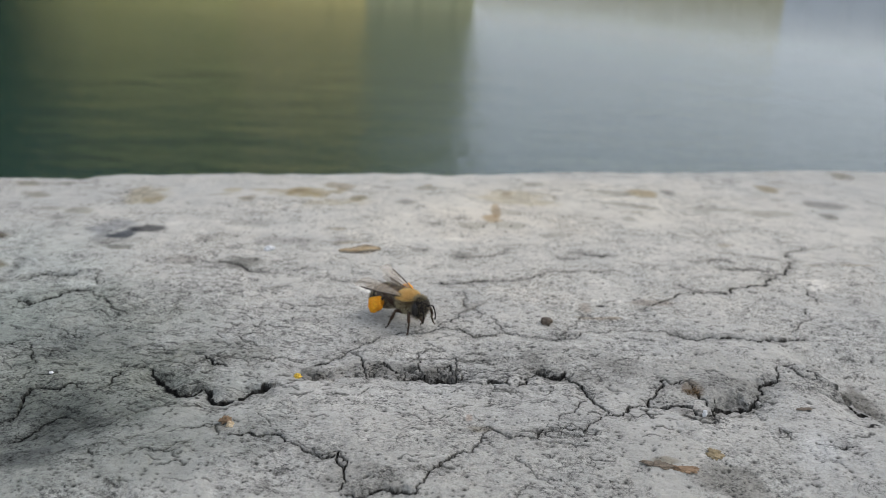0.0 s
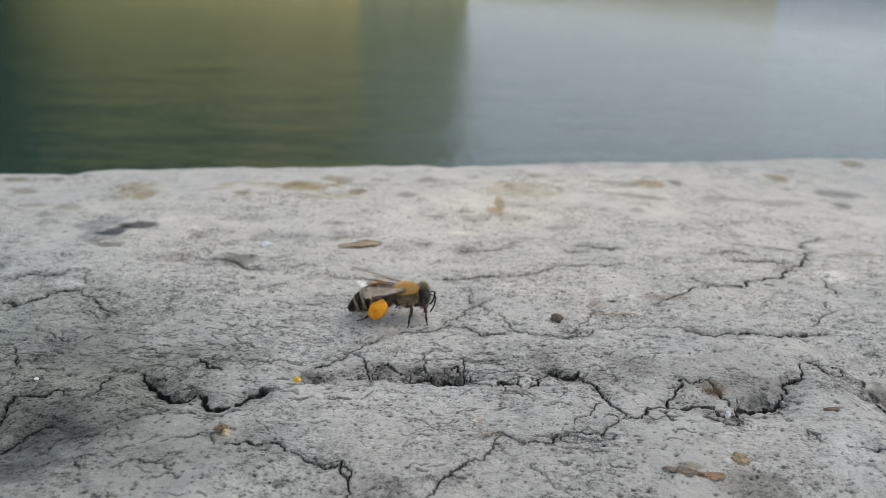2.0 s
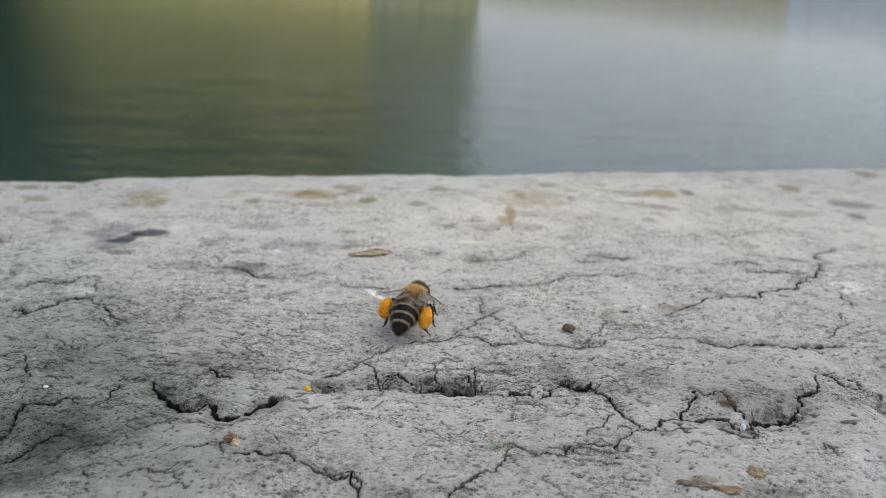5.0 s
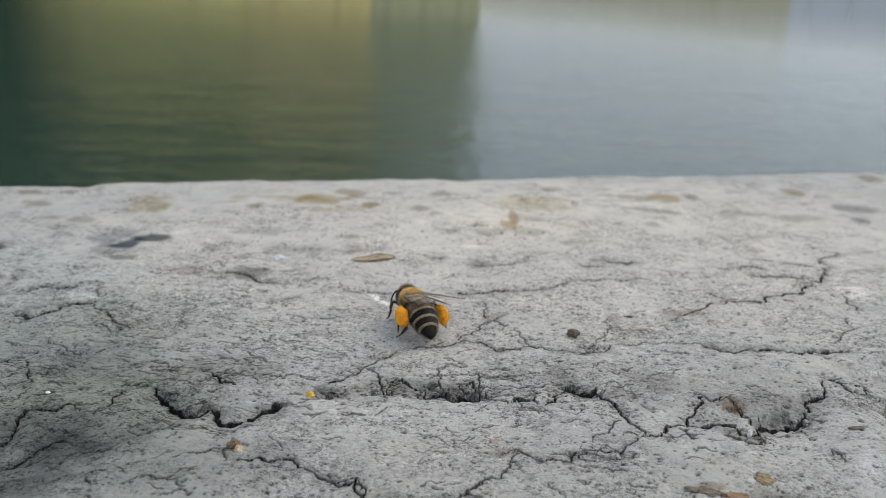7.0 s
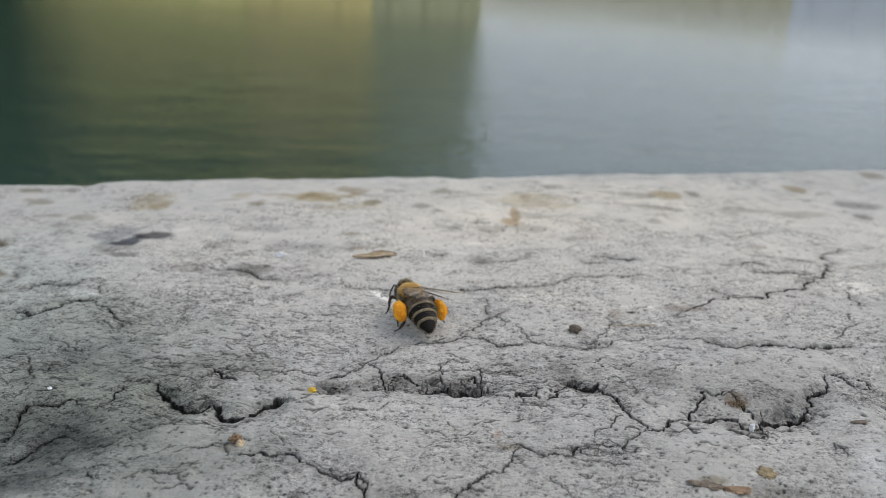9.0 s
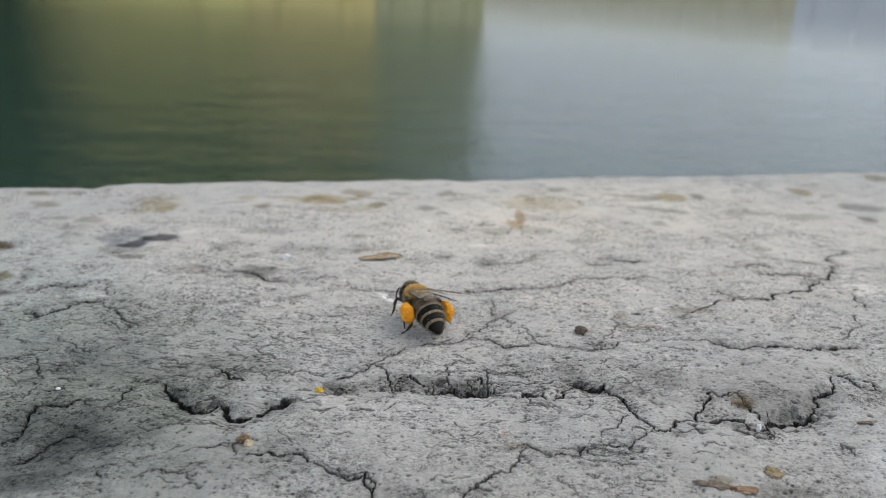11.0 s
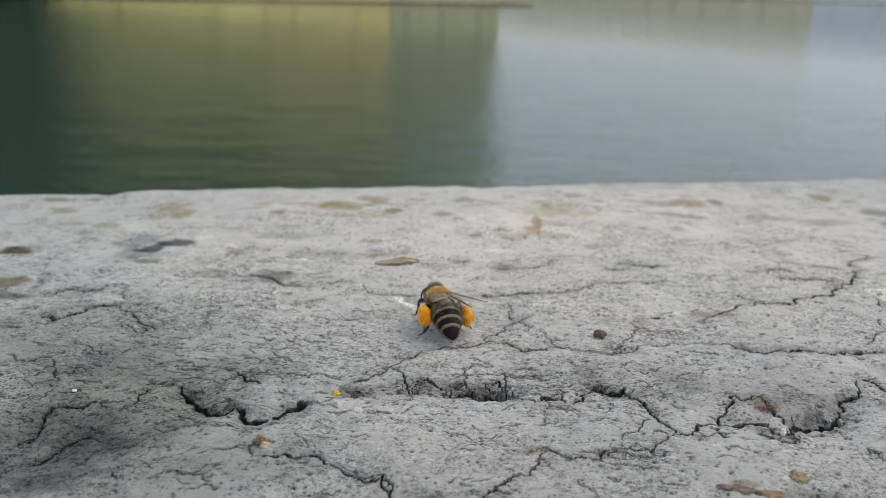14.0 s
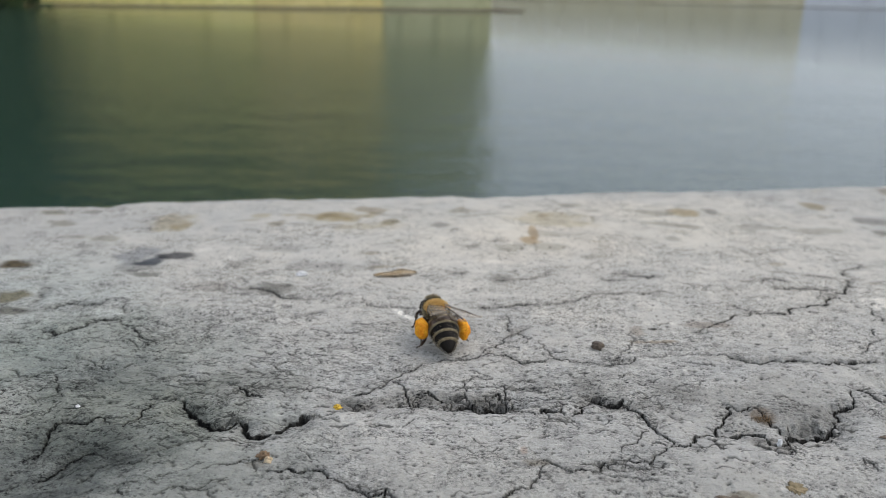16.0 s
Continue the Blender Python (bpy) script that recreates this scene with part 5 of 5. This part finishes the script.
            part("shin", tube([q[1], q[1].lerp(q[2], 0.35) + bow, q[1].lerp(q[2], 0.7) + bow, q[2]], [0.18, 0.24, 0.36 if hind else 0.24, 0.2], 10), LEG_CUTICLE, leg)
            e = q[3] - q[2]
            dip = Vector((0, 0, -0.22))
            foot = part("foot", tube([e * 0, e * 0.22 + dip * 0.4, e * 0.45 + dip, e * 0.52 + dip, e * 0.68 + dip * 0.9, e * 0.74 + dip * 0.8, e * 0.9, e], [0.2 if hind else 0.15, 0.24 if hind else 0.16, 0.2 if hind else 0.14, 0.09, 0.11, 0.08, 0.09, 0.12], 8), LEG_CUTICLE, leg)
            foot.location = q[2] * MM
            bristle = []
            rng = random.Random(len(name) * 3 + side)
            for _ in range(220):
                u = rng.random()
                o = Vector((rng.uniform(-1, 1), rng.uniform(-1, 1), rng.uniform(-1, 1))).normalized()
                p = (q[0].lerp(q[1], u) if rng.random() < 0.5 else q[1].lerp(q[2], u)) + o * 0.2
                bristle.append((p, o))
            part("bristles", hairs(bristle, 0.35, 0.015, 61), GREY_HAIR if not hind else BUFF_HAIR, leg)
            if hind:
                mid = q[1].lerp(q[2], 0.60) + Vector((-0.1, 0.5 * side, 0.45 if side > 0 else -0.2))
                load = lump((1.6 if side > 0 else 1.55, 1.05, 1.15), 9 + side, 0.24, 1.3, (0, 0, 0))
                axis = (q[2] - q[1]).normalized()
                rot = axis.to_track_quat("X", "Z").to_matrix().to_4x4()
                bmesh.ops.transform(load, matrix=Matrix.Translation(mid * MM) @ rot, verts=load.verts[:])
                part("pollen_load", load, POLLEN, leg, "plump bright orange pollen load")
            legs[name, side] = (leg, foot)
    return bee, legs, antennae, wings


bee, bee_legs, bee_antennae, bee_wings = build_bee()


# ---- crumbs on the stone ----
def flake(name, x, y, length, width, thick, turn, mat, label, category, seed, curl=0.3, hump=0.0):
    """A thin curled fragment lying on the stone."""
    bm = bmesh.new()
    nx, ny = 16, 6
    grid = []
    rng = random.Random(seed)
    for i in range(nx + 1):
        u = i / nx * 2 - 1
        half = width * 0.5 * (1 - abs(u) ** 2.0) ** 0.8 * (1 + 0.45 * noise.noise(Vector((u * 3, seed, 0)))) + 0.02
        row = []
        for j in range(ny + 1):
            v = j / ny * 2 - 1
            z = curl * (v * v) * width * 0.5 + 0.25 * noise.noise(Vector((u * 2.2, v * 1.5, seed))) * width * 0.4 + curl * 0.6 * u * u + hump * math.exp(-((u - 0.3) / 0.42) ** 2) * (0.4 + 0.3 * (v + 1))
            row.append(bm.verts.new(Vector((u * length / 2, v * half + 0.1 * noise.noise(Vector((u * 4, v, seed))) * width, z)) * MM))
        grid.append(row)
    faces = [bm.faces.new((grid[i][j], grid[i + 1][j], grid[i + 1][j + 1], grid[i][j + 1])) for i in range(nx) for j in range(ny)]
    bmesh.ops.solidify(bm, geom=faces, thickness=thick * MM)
    low = min(v.co.z for v in bm.verts)
    for v in bm.verts:
        v.co.z -= low
    ob = part(name, bm, mat)
    ob.matrix_world = pose(x * MM, y * MM, (stone_height(x, y) + 0.05) * MM, 0, 0, turn)
    return tagged(ob, label, category)


def crumb(name, x, y, radii, mat, label, category, seed, rough=0.3, turn=0):
    bm = lump(radii, seed, rough, 2.2, level=4)
    ob = part(name, bm, mat)
    ob.matrix_world = pose(x * MM, y * MM, (stone_height(x, y) + radii[2] * (0.6 if radii[2] > 0.15 else 0.1)) * MM, 0, 0, turn)
    return tagged(ob, label, category)


def build_crumbs():
    flake("leaf_fragment", -16.2, 143.2, 8.2, 2.2, 0.08, 14, DRY_LEAF, "curled tan dry leaf fragment lying on the stone", "leaf", 1, 0.12, 0.5)
    crumb("leaf_scrap", 26.0, 75.6, (1.6, 0.6, 0.06), BROWN_SCRAP, "flat brown scrap of dry leaf on the stone", "leaf", 2, 0.9, -4)
    crumb("leaf_scrap", 28.8, 75.0, (1.3, 0.6, 0.07), RUST, "rusty orange scrap of dry leaf on the stone", "leaf", 3, 0.9, -10)
    crumb("crumb", 33.0, 78.4, (0.75, 0.9, 0.1), OCHRE_CRUMB, "flat ochre yellow crumb on the stone", "crumb", 4, 1.0)
    crumb("crumb", -18.6, 92.8, (0.42, 0.4, 0.32), YELLOW_CRUMB, "bright yellow pollen crumb beside a crack", "crumb", 5, 0.8)
    crumb("crumb", -24.9, 80.6, (0.55, 0.45, 0.35), RUST, "small brown crumb on the stone", "crumb", 6, 0.9)
    crumb("crumb", -24.2, 79.7, (0.38, 0.42, 0.3), DRY_LEAF, "small pale brown crumb on the stone", "crumb", 7, 0.9)
    crumb("pebble", 16.7, 113.0, (0.9, 0.75, 0.6), BROWN_STONE, "small round dark brown pebble on the stone", "pebble", 8, 0.3)
    crumb("grit", -33.2, 142.0, (0.85, 0.6, 0.42), WHITE_GRIT, "bright white grain of grit on the stone", "grit", 9, 0.95)
    crumb("grit", 34.5, 87.6, (0.28, 0.3, 0.55), WHITE_GRIT, "tiny white grain in the crack", "grit", 10, 0.4)
    crumb("grit", -50.6, 90.3, (0.28, 0.22, 0.2), WHITE_GRIT, "tiny white grain beside the crack", "grit", 11, 0.4)
    crumb("leaf_scrap", 48.0, 89.8, (0.95, 0.28, 0.05), BROWN_SCRAP, "thin brown scrap of dry leaf on the stone", "leaf", 14, 0.9, 12)
    for x, y, n, r, seed in ((34.5, 93.2, 70, 1.1, 13),):
        rng = random.Random(seed)
        pts = [((rng.gauss(0, r * 0.6), rng.gauss(0, r * 0.35), 0), (rng.uniform(-0.8, 0.8), rng.uniform(-0.8, 0.8), 0.6)) for _ in range(n)]
        ob = part("moss", hairs(pts, 0.9, 0.05, seed), MOSS)
        ob.matrix_world = pose(x * MM, y * MM, (stone_height(x, y) - 0.15) * MM)
        tagged(ob, "small tuft of dry brown moss in a crack", "moss")


build_crumbs()


# ---- what moves ----
def motions():
    # the bee turns on the spot: seconds, x, y (mm), heading in degrees (0 along the ledge, 90 towards the water)
    rows = ((0.0, -6.5, 112.2, -42, 0), (0.3, -6.4, 111.8, -31, 0), (0.6, -6.2, 111.7, -20, 0), (0.9, -6.8, 111.8, -11, 0),
            (1.2, -7.4, 112.0, -3, 0), (1.5, -7.6, 112.3, 2, 0), (1.8, -7.9, 112.2, 5, 0), (2.1, -8.1, 112.2, 8, 0), (2.4, -8.3, 112.5, 12, 0),
            (2.7, -8.2, 112.4, 17, 0), (3.0, -8.2, 112.3, 23, 0), (3.2, -8.2, 112.3, 29, 0), (3.5, -8.1, 112.4, 38, 0), (3.8, -7.6, 112.4, 48, 0),
            (4.0, -7.2, 112.6, 55, 0), (4.2, -7.0, 112.5, 61, 0), (5.2, -6.9, 112.6, 80, 0), (6.3, -6.7, 112.9, 91, 0), (6.6, -6.6, 113.0, 100, 0),
            (6.9, -6.5, 113.1, 109, 0), (7.2, -6.5, 113.4, 117, 0), (7.6, -6.5, 113.4, 118, 0), (8.0, -7.0, 113.5, 115, 0), (8.4, -7.2, 113.6, 112, 0),
            (8.8, -7.1, 113.6, 112, 0), (9.2, -6.9, 113.7, 114, 0), (11.3, -6.9, 113.5, 116, -1), (12.0, -7.0, 113.4, 112, -2), (13.0, -6.8, 113.6, 112, -2),
            (13.5, -6.5, 113.6, 111, -2), (14.0, -6.5, 113.9, 107, -3), (14.6, -6.6, 114.0, 104, -4), (15.5, -6.6, 114.2, 103, -4), (16.0, -6.8, 113.9, 106, -4))
    walk(bee, [(t, pose(x * MM, y * MM, 0.0, 0, nose, h)) for t, x, y, h, nose in rows])
    # the legs step as it turns
    middle = ((0, 0), (0.6, 2), (0.9, 12), (1.2, 22), (1.5, 34), (2.4, 38), (3.0, 32), (3.5, 26), (4.2, 12), (6.3, 0), (16, 0))
    hind = ((0, 0), (2.4, 0), (3.0, -8), (3.5, -12), (4.2, -8), (6.3, 0), (16, 0))
    far_middle = ((0, 0), (4.2, 5), (6.3, 22), (16, 22))
    for k, ((name, side), (leg, foot)) in enumerate(bee_legs.items()):
        base = leg.matrix_basis.copy()
        phase = k * 2.1
        table = {("middle_leg", -1): middle, ("hind_leg", -1): hind, ("middle_leg", 1): far_middle}.get((name, side), ((0, 0), (16, 0)))
        steps = []
        for t, x, y, h, nose in rows:
            lively = 5.0 if t < 4.3 else 3.0 if 6 < t < 7.8 else 1.2
            swing = lively * math.sin(t * 4.0 + phase) + float(np.interp(t, [a for a, b in table], [b for a, b in table]))
            steps.append((t, base @ pose(0, 0, 0, 0, 0, swing)))
        walk(leg, steps)
    # its right hind foot drags at first, then is held out to the side
    foot = bee_legs["hind_leg", -1][1]
    base = foot.matrix_basis.copy()
    turn = Vector((-2.2, 1.4, -1.9)).rotation_difference(Vector((1.7, -1.4, -1.5)))
    still = turn.copy()
    still.identity()
    walk(foot, [(t, base @ still.slerp(turn, u).to_matrix().to_4x4()) for t, u in
                ((0.0, 0.0), (2.7, 0.0), (3.2, 0.2), (3.8, 0.45), (4.2, 0.6), (5.2, 0.85), (6.3, 1.0), (16.0, 1.0))])
    # the right wings open a little, then close again
    fold = ((0.0, -9), (0.6, -13), (1.2, -7), (2.0, 0), (3.0, 0), (9.0, 0), (12.5, -1), (14.0, -4), (15.0, -8), (16.0, -9))
    for wing in bee_wings:
        base = wing.matrix_basis.copy()
        place = Matrix.Translation(base.translation)
        walk(wing, [(t, place @ pose(0, 0, 0, 0, 0, a) @ place.inverted() @ base) for t, a in fold])
    # the antennae feel about
    feel = (0.0, 0.5, 1.0, 1.5, 2.0, 2.5, 3.0, 3.5, 4.0, 5.0, 6.3, 7.0, 7.5, 8.0, 8.5, 9.0, 10.0, 11.3, 12.0, 12.5, 13.0, 13.5, 14.0, 14.5, 14.9, 15.2, 15.6, 16.0)
    for side, antenna in bee_antennae.items():
        base = antenna.matrix_basis.copy()
        out = []
        for t in feel:
            aside = float(np.interp(t, (0, 4, 6.5, 16), (0, 5, 42, 42))) if side > 0 else 4.0
            raised = float(np.interp(t, (0.5, 1.0, 3.2, 3.8, 14.5, 14.9, 15.2, 15.6), (0, 26, 26, 0, 0, -70, -70, 0))) if side > 0 else float(np.interp(t, (0.5, 1.0, 3.2, 3.8), (0, 26, 26, 0)))
            out.append((t, base @ pose(0, 0, 0, 6 * math.sin(t * 3 + side), raised + 9 * math.sin(t * 2.3 + 2 * side), aside * side + 9 * math.sin(t * 1.9 + side))))
        walk(antenna, out)
    # the river drifts by
    walk(water, [(0.0, pose(0, 899, WATER_Z)), (16.0, pose(1.1, 898.6, WATER_Z))])


motions()
